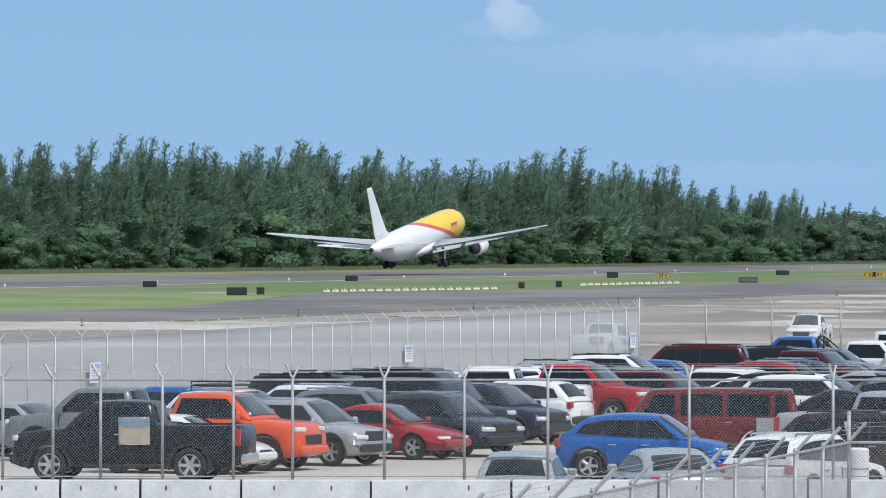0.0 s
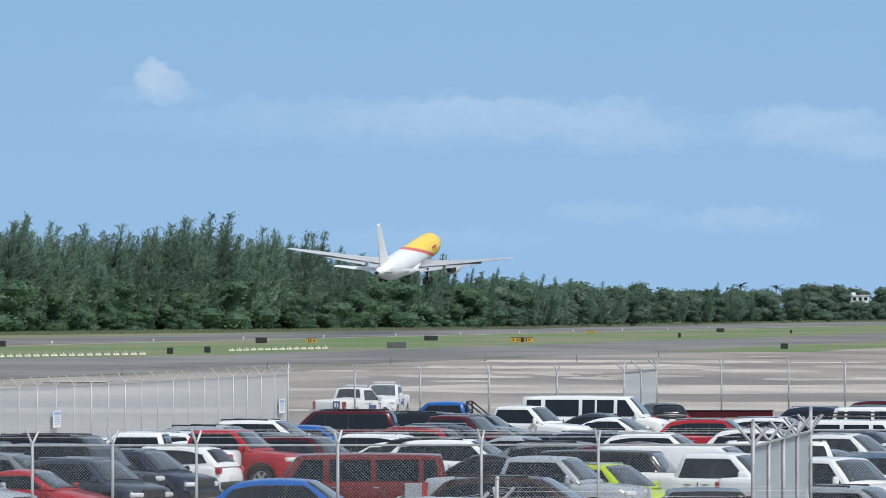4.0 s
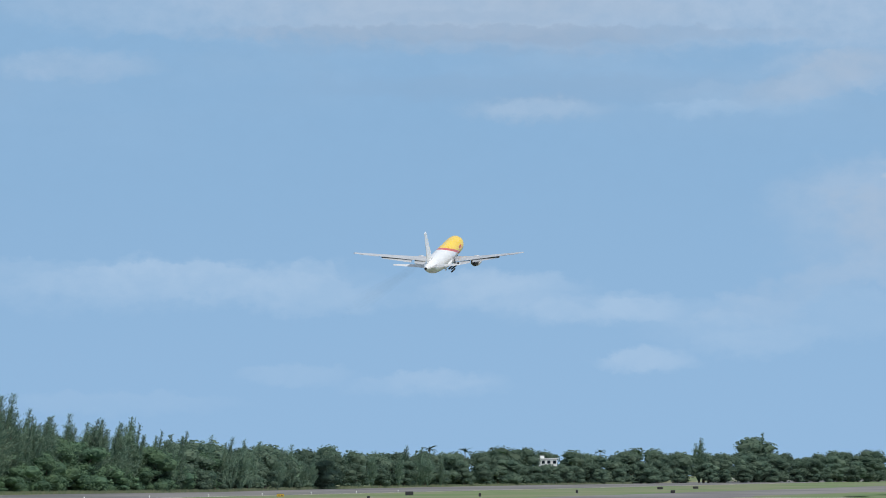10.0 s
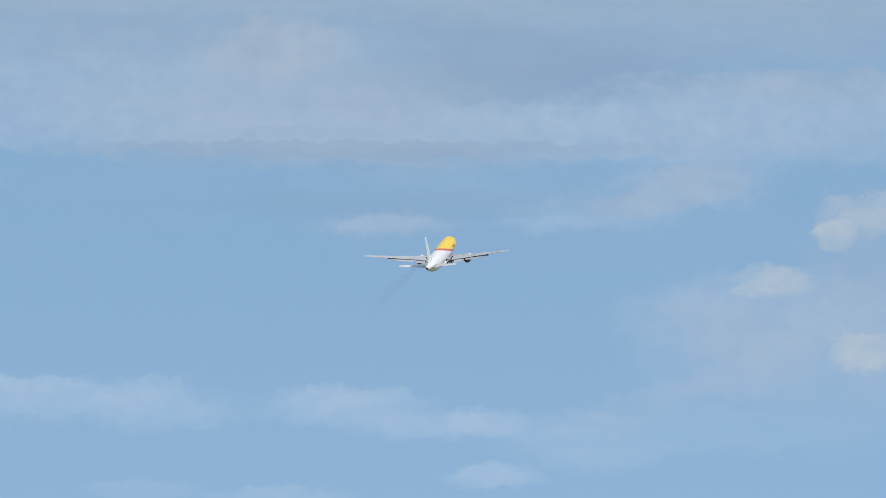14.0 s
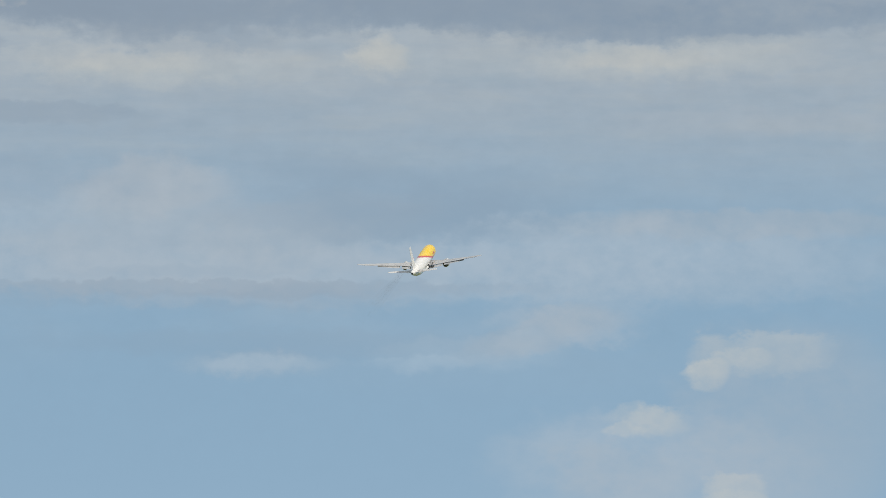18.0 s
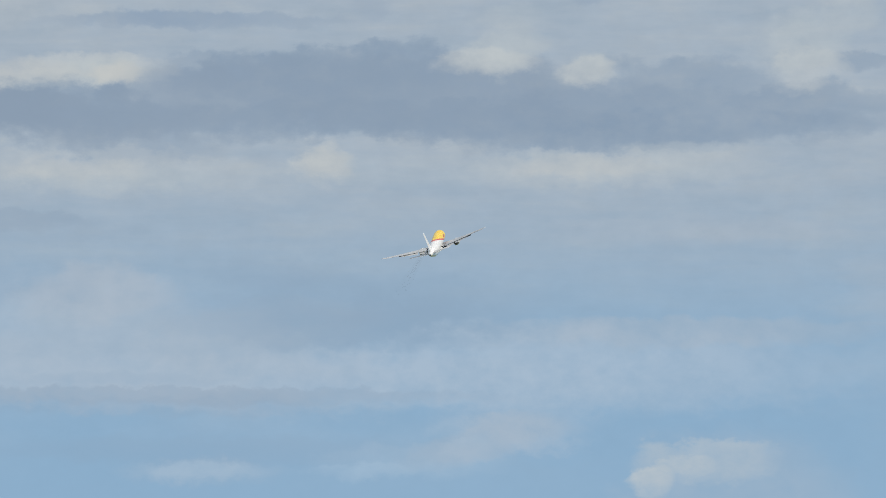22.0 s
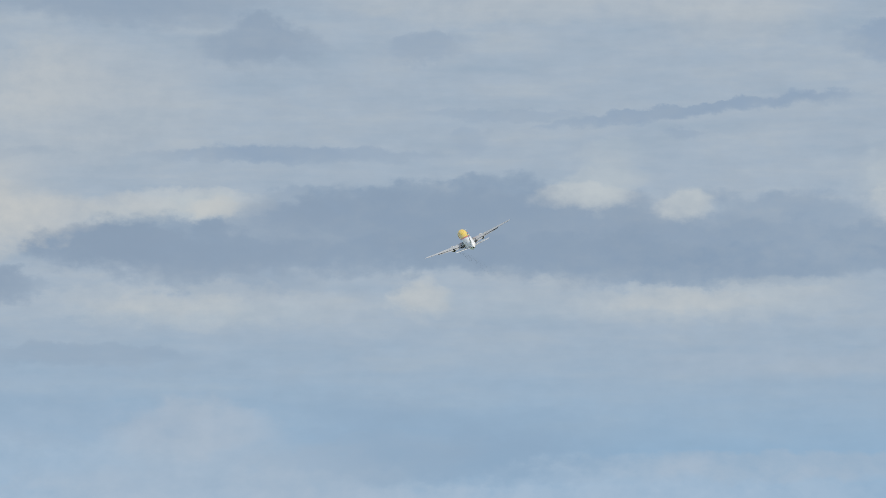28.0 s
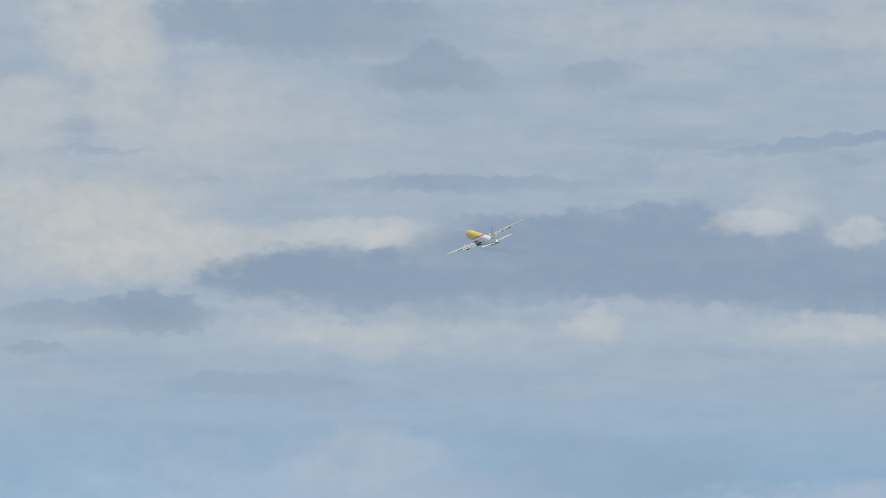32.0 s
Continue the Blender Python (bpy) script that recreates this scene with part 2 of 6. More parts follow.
WHITE_HEADS = ((0.60, 2.10, 0.16, 0.12, 0.30), (11.19, 3.25, 0.20, 0.14, 0.75), (11.48, 3.39, 0.26, 0.09, 0.50), (10.70, 2.80, 0.27, 0.14, 0.55), (10.44, 2.70, 0.19, 0.07, 0.50),
               (11.46, 2.07, 0.24, 0.12, 0.50), (11.78, 3.43, 0.58, 0.18, 0.40), (10.57, 2.83, 0.30, 0.13, 0.35), (11.52, 2.16, 0.26, 0.18, 0.50), (8.14, 6.18, 0.31, 0.18, 0.40),
               (6.02, 6.13, 1.47, 0.18, 0.30), (10.83, 6.15, 1.36, 0.16, 0.30), (6.02, 7.07, 0.63, 0.15, 0.65), (9.66, 7.13, 0.42, 0.12, 0.65), (10.59, 7.04, 0.26, 0.13, 0.70),
               (12.67, 7.03, 0.37, 0.21, 0.50))
PALE_HEADS = ((6.07, 6.04, 1.05, 0.14, 0.45), (8.17, 6.18, 0.27, 0.14, 0.50), (9.74, 6.11, 2.20, 0.15, 0.30), (11.52, 6.29, 0.73, 0.09, 0.40), (6.13, 7.04, 0.32, 0.13, 0.75),
              (5.50, 6.95, 0.58, 0.08, 0.50), (9.80, 7.19, 0.42, 0.18, 0.70), (9.90, 7.54, 0.31, 0.13, 0.40), (10.61, 7.06, 0.22, 0.14, 0.70), (12.65, 7.27, 0.31, 0.23, 0.65),
              (12.99, 7.59, 0.26, 0.16, 0.60), (5.97, 6.04, 0.63, 0.09, 0.40), (10.95, 6.14, 0.73, 0.08, 0.40), (9.83, 7.28, 0.42, 0.19, 0.60), (12.56, 7.36, 0.42, 0.26, 0.55),
              (6.12, 7.05, 0.35, 0.10, 0.65))
LEFT_GLOW = ((3.73, 8.75, 0.31, 0.73, 0.80), (3.89, 6.92, 0.79, 0.31, 0.80), (6.19, 7.02, 0.23, 0.09, 0.70), (8.13, 6.18, 0.23, 0.13, 0.50), (5.72, 6.12, 0.68, 0.09, 0.35),
             (10.59, 6.16, 0.63, 0.09, 0.40), (3.25, 7.12, 1.26, 0.52, 0.80), (3.36, 8.95, 0.47, 0.42, 0.80), (2.83, 8.11, 0.47, 0.37, 0.60), (4.30, 6.91, 0.84, 0.21, 0.60),
             (4.20, 8.17, 0.84, 0.31, 0.35), (5.17, 7.02, 0.63, 0.10, 0.50), (8.87, 8.96, 1.36, 0.21, 0.35), (11.12, 8.91, 0.84, 0.31, 0.35), (4.94, 7.97, 1.05, 0.58, 0.35))
sky()

# ---- materials ----


def surface(name, a, b, scale=1.0, fine=12.0, rough=0.6, metal=0.0, bump=0.0, coat=0.0, island=False, spread=0.0, stretch=(1, 1, 1), contrast=(0.35, 0.65)):
    """A two-tone surface: broad patches, fine grain, optional relief."""
    m = bpy.data.materials.new(name)
    m.use_nodes = True
    g = Graph(m.node_tree)
    co = g.t.nodes.new("ShaderNodeTexCoord")
    mp = g.t.nodes.new("ShaderNodeMapping")
    g.put(mp.inputs[0], co.outputs["Object"])
    mp.inputs["Scale"].default_value = stretch
    broad = g.noise(mp.outputs[0], scale, 5.0)
    grain = g.noise(mp.outputs[0], scale * fine, 3.0)
    fac = g.math("ADD", g.math("MULTIPLY", g.ramp(broad, *contrast), 0.75), g.math("MULTIPLY_ADD", grain, 0.5, -0.125), clamp=True)
    col = g.mix(fac, a, b)
    if island or spread:
        if island:
            geo = g.t.nodes.new("ShaderNodeNewGeometry")
            rnd = geo.outputs["Random Per Island"]
        else:
            info = g.t.nodes.new("ShaderNodeObjectInfo")
            rnd = info.outputs["Random"]
        hsv = g.t.nodes.new("ShaderNodeHueSaturation")
        g.put(hsv.inputs["Value"], g.math("MULTIPLY_ADD", rnd, 2 * (spread or 0.3), 1 - (spread or 0.3)))
        g.put(hsv.inputs["Color"], col)
        col = hsv.outputs[0]
    p = g.t.nodes.new("ShaderNodeBsdfPrincipled")
    g.put(p.inputs["Base Color"], col)
    g.put(p.inputs["Roughness"], g.math("MULTIPLY_ADD", grain, 0.2, rough - 0.1, clamp=True))
    p.inputs["Metallic"].default_value = metal
    p.inputs["Coat Weight"].default_value = coat
    p.inputs["Coat Roughness"].default_value = 0.06
    if bump:
        bp = g.t.nodes.new("ShaderNodeBump")
        bp.inputs["Strength"].default_value, bp.inputs["Distance"].default_value = bump, 0.05
        g.put(bp.inputs["Height"], grain)
        g.put(p.inputs["Normal"], bp.outputs[0])
    out = g.t.nodes.new("ShaderNodeOutputMaterial")
    g.t.links.new(p.outputs[0], out.inputs[0])
    return m


def see_through(name, colour, share, fine=40.0):
    """A woven cloth or fine wire net that hides this share of what lies behind."""
    m = bpy.data.materials.new(name)
    m.use_nodes = True
    g = Graph(m.node_tree)
    co = g.t.nodes.new("ShaderNodeTexCoord")
    grain = g.noise(co.outputs["Object"], 0.25, 2.0)
    d = g.t.nodes.new("ShaderNodeBsdfDiffuse")
    g.put(d.inputs[0], g.mix(grain, colour, tuple(c * 0.88 for c in colour)))
    tr = g.t.nodes.new("ShaderNodeBsdfTransparent")
    mx = g.t.nodes.new("ShaderNodeMixShader")
    g.put(mx.inputs[0], g.math("MULTIPLY_ADD", grain, 0.06, share - 0.03, clamp=True))
    g.t.links.new(tr.outputs[0], mx.inputs[1])
    g.t.links.new(d.outputs[0], mx.inputs[2])
    out = g.t.nodes.new("ShaderNodeOutputMaterial")
    g.t.links.new(mx.outputs[0], out.inputs[0])
    return m


def smoke_haze(name, colour, share):
    """Thin engine smoke: strongest near the tail, gone at the far end."""
    m = bpy.data.materials.new(name)
    m.use_nodes = True
    g = Graph(m.node_tree)
    co = g.t.nodes.new("ShaderNodeTexCoord")
    sp = g.t.nodes.new("ShaderNodeSeparateXYZ")
    g.put(sp.inputs[0], co.outputs["Generated"])
    fade = g.math("MULTIPLY", g.ramp(sp.outputs[1], 0.0, 0.9), g.ramp(sp.outputs[1], 1.0, 0.93))
    d = g.t.nodes.new("ShaderNodeBsdfDiffuse")
    g.put(d.inputs[0], colour)
    tr = g.t.nodes.new("ShaderNodeBsdfTransparent")
    mx = g.t.nodes.new("ShaderNodeMixShader")
    g.put(mx.inputs[0], g.math("MULTIPLY", fade, share))
    g.t.links.new(tr.outputs[0], mx.inputs[1])
    g.t.links.new(d.outputs[0], mx.inputs[2])
    out = g.t.nodes.new("ShaderNodeOutputMaterial")
    g.t.links.new(mx.outputs[0], out.inputs[0])
    return m


def foliage(name, dark, light):
    m = bpy.data.materials.new(name)
    m.use_nodes = True
    g = Graph(m.node_tree)
    geo = g.t.nodes.new("ShaderNodeNewGeometry")
    info = g.t.nodes.new("ShaderNodeObjectInfo")
    co = g.t.nodes.new("ShaderNodeTexCoord")
    patch = g.noise(co.outputs["Object"], 0.35, 3.0)
    fac = g.math("ADD", g.math("MULTIPLY", geo.outputs["Random Per Island"], 0.5), g.math("MULTIPLY", g.ramp(patch, 0.35, 0.65), 0.5))
    hsv = g.t.nodes.new("ShaderNodeHueSaturation")
    g.put(hsv.inputs["Color"], g.mix(fac, dark, light))
    g.put(hsv.inputs["Value"], g.math("MULTIPLY_ADD", info.outputs["Random"], 0.4, 0.8))
    d = g.t.nodes.new("ShaderNodeBsdfDiffuse")
    tl = g.t.nodes.new("ShaderNodeBsdfTranslucent")
    g.put(d.inputs[0], hsv.outputs[0]), g.put(tl.inputs[0], hsv.outputs[0])
    mx = g.t.nodes.new("ShaderNodeMixShader")
    mx.inputs[0].default_value = 0.45
    g.t.links.new(d.outputs[0], mx.inputs[1])
    g.t.links.new(tl.outputs[0], mx.inputs[2])
    out = g.t.nodes.new("ShaderNodeOutputMaterial")
    g.t.links.new(mx.outputs[0], out.inputs[0])
    return m


def paint(name, c, flake=0.0, rough=0.28):
    m = surface(name, tuple(v * 0.93 for v in c), c, 0.8, 30.0, rough, flake, coat=0.5 if max(c) > 0.1 else 0.25)
    m.node_tree.nodes["Principled BSDF"].inputs["Specular IOR Level"].default_value = 0.25
    return m


GRASS = surface("grass", (0.085, 0.165, 0.035), (0.2, 0.19, 0.11), 0.014, 14.0, 0.9, bump=0.4, stretch=(2.2, 1, 1), contrast=(0.38, 0.62))
VERGE = surface("dry_verge_grass", (0.12, 0.16, 0.06), (0.26, 0.24, 0.12), 0.08, 10.0, 0.9, bump=0.4)
RUNWAY = surface("runway_asphalt", (0.1, 0.097, 0.096), (0.2, 0.188, 0.175), 0.011, 14.0, 0.85, stretch=(2.5, 1, 1), contrast=(0.38, 0.62))
TAXI = surface("taxiway_asphalt", (0.115, 0.11, 0.108), (0.22, 0.205, 0.192), 0.02, 14.0, 0.85, stretch=(2.0, 1, 1), contrast=(0.38, 0.62))
APRON = surface("apron_concrete", (0.15, 0.132, 0.118), (0.36, 0.315, 0.268), 0.016, 9.0, 0.85, stretch=(2.2, 1, 1), contrast=(0.36, 0.64))
PATCH = surface("pale_concrete_patch", (0.33, 0.295, 0.26), (0.56, 0.51, 0.445), 0.03, 10.0, 0.85, stretch=(2.5, 1, 1))
LOT = surface("car_park_paving", (0.4, 0.37, 0.33), (0.54, 0.5, 0.44), 0.09, 30.0, 0.85)
LAWN = surface("mown_grass", (0.12, 0.19, 0.05), (0.23, 0.275, 0.11), 0.03, 16.0, 0.9, bump=0.4, stretch=(2.0, 1, 1))
CONCRETE = surface("barrier_concrete", (0.47, 0.485, 0.5), (0.66, 0.67, 0.685), 1.2, 9.0, 0.85, bump=0.3)
STAIN = surface("dark_stain", (0.05, 0.05, 0.05), (0.12, 0.11, 0.1), 3.0, 9.0, 0.9)
STEEL = surface("galvanised_steel", (0.3, 0.305, 0.31), (0.44, 0.445, 0.45), 3.0, 20.0, 0.55, 0.25)
PALE_STEEL = surface("pale_steel", (0.56, 0.56, 0.56), (0.72, 0.72, 0.72), 3.0, 20.0, 0.5, 0.1)
WIRE = surface("galvanised_wire", (0.26, 0.265, 0.27), (0.37, 0.375, 0.38), 4.0, 20.0, 0.55, 0.2)
SCREEN = see_through("wind_screen_cloth", (0.56, 0.585, 0.60), 0.5)
NET = see_through("fine_wire_net", (0.4, 0.4, 0.4), 0.10)
GATE = see_through("gate_screen_cloth", (0.6, 0.63, 0.65), 0.66)
SHEET = see_through("grey_screen_cloth", (0.42, 0.47, 0.5), 0.84)
BLACK = surface("black_plastic", (0.012, 0.012, 0.013), (0.03, 0.03, 0.03), 2.0, 20.0, 0.55)
RUBBER = surface("tyre_rubber", (0.012, 0.012, 0.012), (0.03, 0.029, 0.028), 3.0, 20.0, 0.8)
ALLOY = surface("wheel_alloy", (0.45, 0.46, 0.47), (0.6, 0.6, 0.61), 2.0, 20.0, 0.35, 0.7)
CHROME = surface("chrome", (0.6, 0.6, 0.61), (0.7, 0.7, 0.7), 2.0, 20.0, 0.18, 0.9)
GLASS = surface("tinted_glass", (0.006, 0.009, 0.014), (0.012, 0.016, 0.024), 0.6, 10.0, 0.12)
GLASS.node_tree.nodes["Principled BSDF"].inputs["Specular IOR Level"].default_value = 0.45
SHIELD = surface("windscreen_glass", (0.02, 0.027, 0.034), (0.04, 0.05, 0.06), 0.6, 10.0, 0.1, coat=0.9)
LAMP = surface("headlamp_lens", (0.5, 0.52, 0.53), (0.75, 0.76, 0.76), 6.0, 6.0, 0.15, coat=0.7)
RED_LAMP = surface("tail_lamp_lens", (0.28, 0.01, 0.012), (0.42, 0.03, 0.03), 6.0, 6.0, 0.2, coat=0.7)
PLATE = surface("number_plate", (0.55, 0.56, 0.56), (0.7, 0.7, 0.68), 6.0, 6.0, 0.5)
SIGN_YELLOW = surface("sign_yellow", (0.58, 0.36, 0.05), (0.66, 0.42, 0.07), 1.0, 9.0, 0.5)
SIGN_BLACK = surface("sign_black", (0.018, 0.018, 0.02), (0.04, 0.04, 0.042), 1.0, 9.0, 0.6)
SIGN_GREY = surface("sign_back_grey", (0.1, 0.1, 0.1), (0.15, 0.15, 0.15), 1.0, 9.0, 0.6)
WHITE = surface("white_paint", (0.72, 0.72, 0.71), (0.82, 0.82, 0.81), 0.6, 10.0, 0.5)
SKIN_WHITE = surface("aircraft_white", (0.78, 0.78, 0.78), (0.85, 0.85, 0.85), 0.15, 12.0, 0.38, coat=0.4)
SKIN_YELLOW = surface("aircraft_yellow", (0.93, 0.6, 0.0), (0.96, 0.65, 0.004), 0.15, 12.0, 0.38, coat=0.4)
SKIN_RED = surface("aircraft_red", (0.62, 0.07, 0.04), (0.68, 0.09, 0.05), 0.15, 12.0, 0.38, coat=0.4)
SKIN_GREY = surface("wing_grey", (0.38, 0.395, 0.415), (0.47, 0.485, 0.505), 0.2, 12.0, 0.45, coat=0.1)
DARK_METAL = surface("dark_metal", (0.03, 0.03, 0.032), (0.07, 0.07, 0.07), 1.0, 12.0, 0.45, 0.5)
BARK = surface("bark", (0.1, 0.085, 0.07), (0.2, 0.17, 0.14), 1.5, 9.0, 0.9, bump=0.5)
# tree greens are lifted and blued here to stand in for distance haze
HAZED_NEEDLES = foliage("hazed_casuarina_needles", (0.12, 0.2, 0.155), (0.245, 0.34, 0.235))
LEAVES = foliage("mangrove_leaves", (0.10, 0.18, 0.125), (0.19, 0.29, 0.165))
FAR_LEAVES = foliage("far_leaves", (0.095, 0.155, 0.118), (0.165, 0.225, 0.16))
STRAW = foliage("tall_dry_grass", (0.14, 0.19, 0.12), (0.25, 0.265, 0.17))
SMOKE = smoke_haze("exhaust_haze", (0.09, 0.085, 0.08), 0.02)
FROND = foliage("palm_fronds", (0.03, 0.06, 0.03), (0.08, 0.12, 0.06))

PAINTS = {
    "white": paint("car_white", (0.78, 0.78, 0.77)), "silver": paint("car_silver", (0.42, 0.44, 0.46), 0.35), "grey": paint("car_grey", (0.2, 0.215, 0.23), 0.3),
    "charcoal": paint("car_charcoal", (0.011, 0.013, 0.018)), "black": paint("car_black", (0.012, 0.012, 0.014)), "blue": paint("car_blue", (0.006, 0.095, 0.36)),
    "navy": paint("car_navy", (0.015, 0.025, 0.055), 0.2), "orange": paint("car_orange", (0.75, 0.09, 0.025)), "red": paint("car_red", (0.34, 0.012, 0.022)),
    "crimson": paint("car_crimson", (0.22, 0.01, 0.014)), "maroon": paint("car_maroon", (0.075, 0.008, 0.014), 0.2), "brick": paint("car_brick_red", (0.125, 0.017, 0.018)),
    "brown": paint("car_brown", (0.045, 0.03, 0.03), 0.2), "lime": paint("car_lime", (0.42, 0.55, 0.02)), "slate": paint("car_slate", (0.045, 0.06, 0.085), 0.3),
    "bluegrey": paint("car_blue_grey", (0.10, 0.17, 0.27), 0.3)}

# ---- building helpers ----


def shape(name, bm, material, smooth=False):
    me = bpy.data.meshes.new(name)
    bmesh.ops.recalc_face_normals(bm, faces=bm.faces)
    if smooth:
        for f in bm.faces:
            f.smooth = True
    bm.to_mesh(me)
    bm.free()
    me.materials.append(material)
    return me


def part(name, bm, material, parent, label="", smooth=False):
    """One mesh of its own under a thing or under a part."""
    ob = new(name, bm if isinstance(bm, bpy.types.Mesh) else shape(name, bm, material, smooth))
    ob.parent = parent
    return tagged(ob, label)


def thing(name, m, label, category, group=""):
    ob = new(name)
    ob.matrix_basis = m
    return tagged(ob, label, category, group)


def box(bm, cx, cy, cz, sx, sy, sz, bevel=0.0, turn=None):
    m = Matrix.Translation((cx, cy, cz)) @ (turn or Matrix()) @ Matrix.Diagonal((sx, sy, sz, 1))
    made = bmesh.ops.create_cube(bm, size=1, matrix=m)
    if bevel:
        edges = list({e for v in made["verts"] for e in v.link_edges})
        bmesh.ops.bevel(bm, geom=edges, offset=bevel, segments=1, affect="EDGES")
    return bm


def boxes(*rows):
    bm = bmesh.new()
    for r in rows:
        box(bm, *r)
    return bm


def rod(bm, p, q, r, r2=None, n=6):
    p, q = Vector(p), Vector(q)
    d = q - p
    m = Matrix.Translation((p + q) / 2) @ d.to_track_quat("Z", "Y").to_matrix().to_4x4()
    bmesh.ops.create_cone(bm, cap_ends=True, segments=n, radius1=r, radius2=r if r2 is None else r2, depth=d.length, matrix=m)
    return bm


def rods(*rows, n=6):
    bm = bmesh.new()
    for r in rows:
        rod(bm, *r, n=n)
    return bm


def loft(rings, closed=True, caps=True):
    """Skin over rings of equally many points."""
    bm = bmesh.new()
    vs = [[bm.verts.new(p) for p in ring] for ring in rings]
    n = len(rings[0])
    for a, b in zip(vs, vs[1:]):
        for i in range(n if closed else n - 1):
            j = (i + 1) % n
            bm.faces.new((a[i], a[j], b[j], b[i]))
    if caps:
        bm.faces.new(vs[0]), bm.faces.new(vs[-1])
    return bm


def slab(points, z0, z1):
    """A flat prism over a polygon in the plan."""
    return loft([[(x, y, z0) for x, y in points], [(x, y, z1) for x, y in points]])


def lerp(table, f):
    for (a, va), (b, vb) in zip(table, table[1:]):
        if f <= b:
            return va + (vb - va) * max(0.0, (f - a) / (b - a))
    return table[-1][1]


# ---- ground ----
K = 10938.0


def spot(X, Y):
    """Bearing and drop below the level, as fixed sight numbers, to a place on the ground."""
    d = K * 5.8 / (Y - 425)
    return (X - 784) / K * d, d


RUN = Vector((math.sin(radians(15)), math.cos(radians(15))))
OFF = Vector((-RUN.y, RUN.x))


def field(s, along):
    """A place on the airfield: metres off the camera's line parallel to the runway, metres along it."""
    return tuple(RUN * along + OFF * s)


def strip(name, s0, s1, a0, a1, z, material, label, bend=0.0, seed=1):
    """A band along the runway with slightly uneven edges."""
    rnd = random.Random(seed)
    n = max(2, int((a1 - a0) / 40))
    near, far = [], []
    for i in range(n + 1):
        a = a0 + (a1 - a0) * i / n
        near.append(field(s0 + rnd.uniform(-bend, bend), a))
        far.append(field(s1 + rnd.uniform(-bend, bend), a))
    return tagged(new(name, shape(name, slab(near + far[::-1], z - 0.3, z), material)), label, kind="structure")


def grounds():
    bm = slab([(-4800, -400), (4800, -400), (4800, 4900), (-4800, 4900)], -1.0, 0.0)
    tagged(new("ground", shape("ground", bm, GRASS)), "green and straw-coloured airfield grass reaching the horizon", kind="structure")
    strip("runway", 243, 300, -600, 4200, 0.02, RUNWAY, "worn grey asphalt runway", 0.6)
    strip("taxiway", 132, 172, -600, 2500, 0.02, TAXI, "dark grey asphalt taxiway", 1.5, 3)
    strip("verge", 300.4, 336, -600, 4000, 0.015, VERGE, "dry straw-coloured verge below the trees", 3.0, 4)
    strip("apron", -700, 131, -300, 1900, 0.03, APRON, "tan and grey streaked concrete apron beside the taxiway", 1.0, 9)
    bm = slab([(-240, 60), (240, 60), (240, 286), (9.4, 286), (9.0, 284), (-24, 153), (-240, 100)], -0.3, 0.05)
    tagged(new("car_park", shape("car_park", bm, LOT)), "sunlit tan concrete paving of the car park", kind="structure")
    # grass wedges beside the taxiway
    for s0, s1, a0, a1, seed in ((112, 134, 760, 1500, 7), (100, 112, 900, 1400, 8)):
        strip("grass_strip", s0, s1, a0, a1, 0.05, GRASS, "green grass strip beside the taxiway", 4.0, seed)
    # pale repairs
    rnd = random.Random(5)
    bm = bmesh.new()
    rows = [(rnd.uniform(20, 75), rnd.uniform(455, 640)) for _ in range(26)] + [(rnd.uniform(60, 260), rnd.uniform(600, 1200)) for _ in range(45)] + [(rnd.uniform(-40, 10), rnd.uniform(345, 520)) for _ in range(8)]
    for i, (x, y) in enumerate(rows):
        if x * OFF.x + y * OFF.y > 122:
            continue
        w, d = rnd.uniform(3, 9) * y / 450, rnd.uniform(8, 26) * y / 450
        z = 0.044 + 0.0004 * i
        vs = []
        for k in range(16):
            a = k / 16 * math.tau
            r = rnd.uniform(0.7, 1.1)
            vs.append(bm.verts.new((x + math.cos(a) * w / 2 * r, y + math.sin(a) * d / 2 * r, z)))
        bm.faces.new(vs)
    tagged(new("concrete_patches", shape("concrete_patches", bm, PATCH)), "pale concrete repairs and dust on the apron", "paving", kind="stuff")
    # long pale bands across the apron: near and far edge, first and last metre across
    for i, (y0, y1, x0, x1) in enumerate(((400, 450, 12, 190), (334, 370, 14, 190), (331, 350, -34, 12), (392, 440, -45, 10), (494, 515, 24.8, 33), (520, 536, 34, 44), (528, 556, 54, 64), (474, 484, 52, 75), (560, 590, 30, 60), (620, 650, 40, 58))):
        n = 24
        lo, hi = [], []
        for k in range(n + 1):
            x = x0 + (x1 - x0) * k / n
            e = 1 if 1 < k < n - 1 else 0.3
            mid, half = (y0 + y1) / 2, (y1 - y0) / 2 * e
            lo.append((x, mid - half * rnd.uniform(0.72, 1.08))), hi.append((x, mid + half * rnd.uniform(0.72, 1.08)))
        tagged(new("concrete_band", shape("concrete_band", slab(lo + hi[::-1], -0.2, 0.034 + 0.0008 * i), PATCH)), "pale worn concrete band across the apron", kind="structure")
    # mown wedge beside the taxiway and the asphalt that closes it off
    lawn = [spot(X, Y) for X, Y in ((-400, 515.5), (0, 517.5), (300, 518.5), (540, 520.5), (430, 533), (300, 545), (0, 551), (-400, 558))]
    tagged(new("grass_wedge", shape("grass_wedge", slab(lawn, -0.2, 0.026), LAWN)), "fresh green mown grass wedge beside the taxiway", kind="structure")
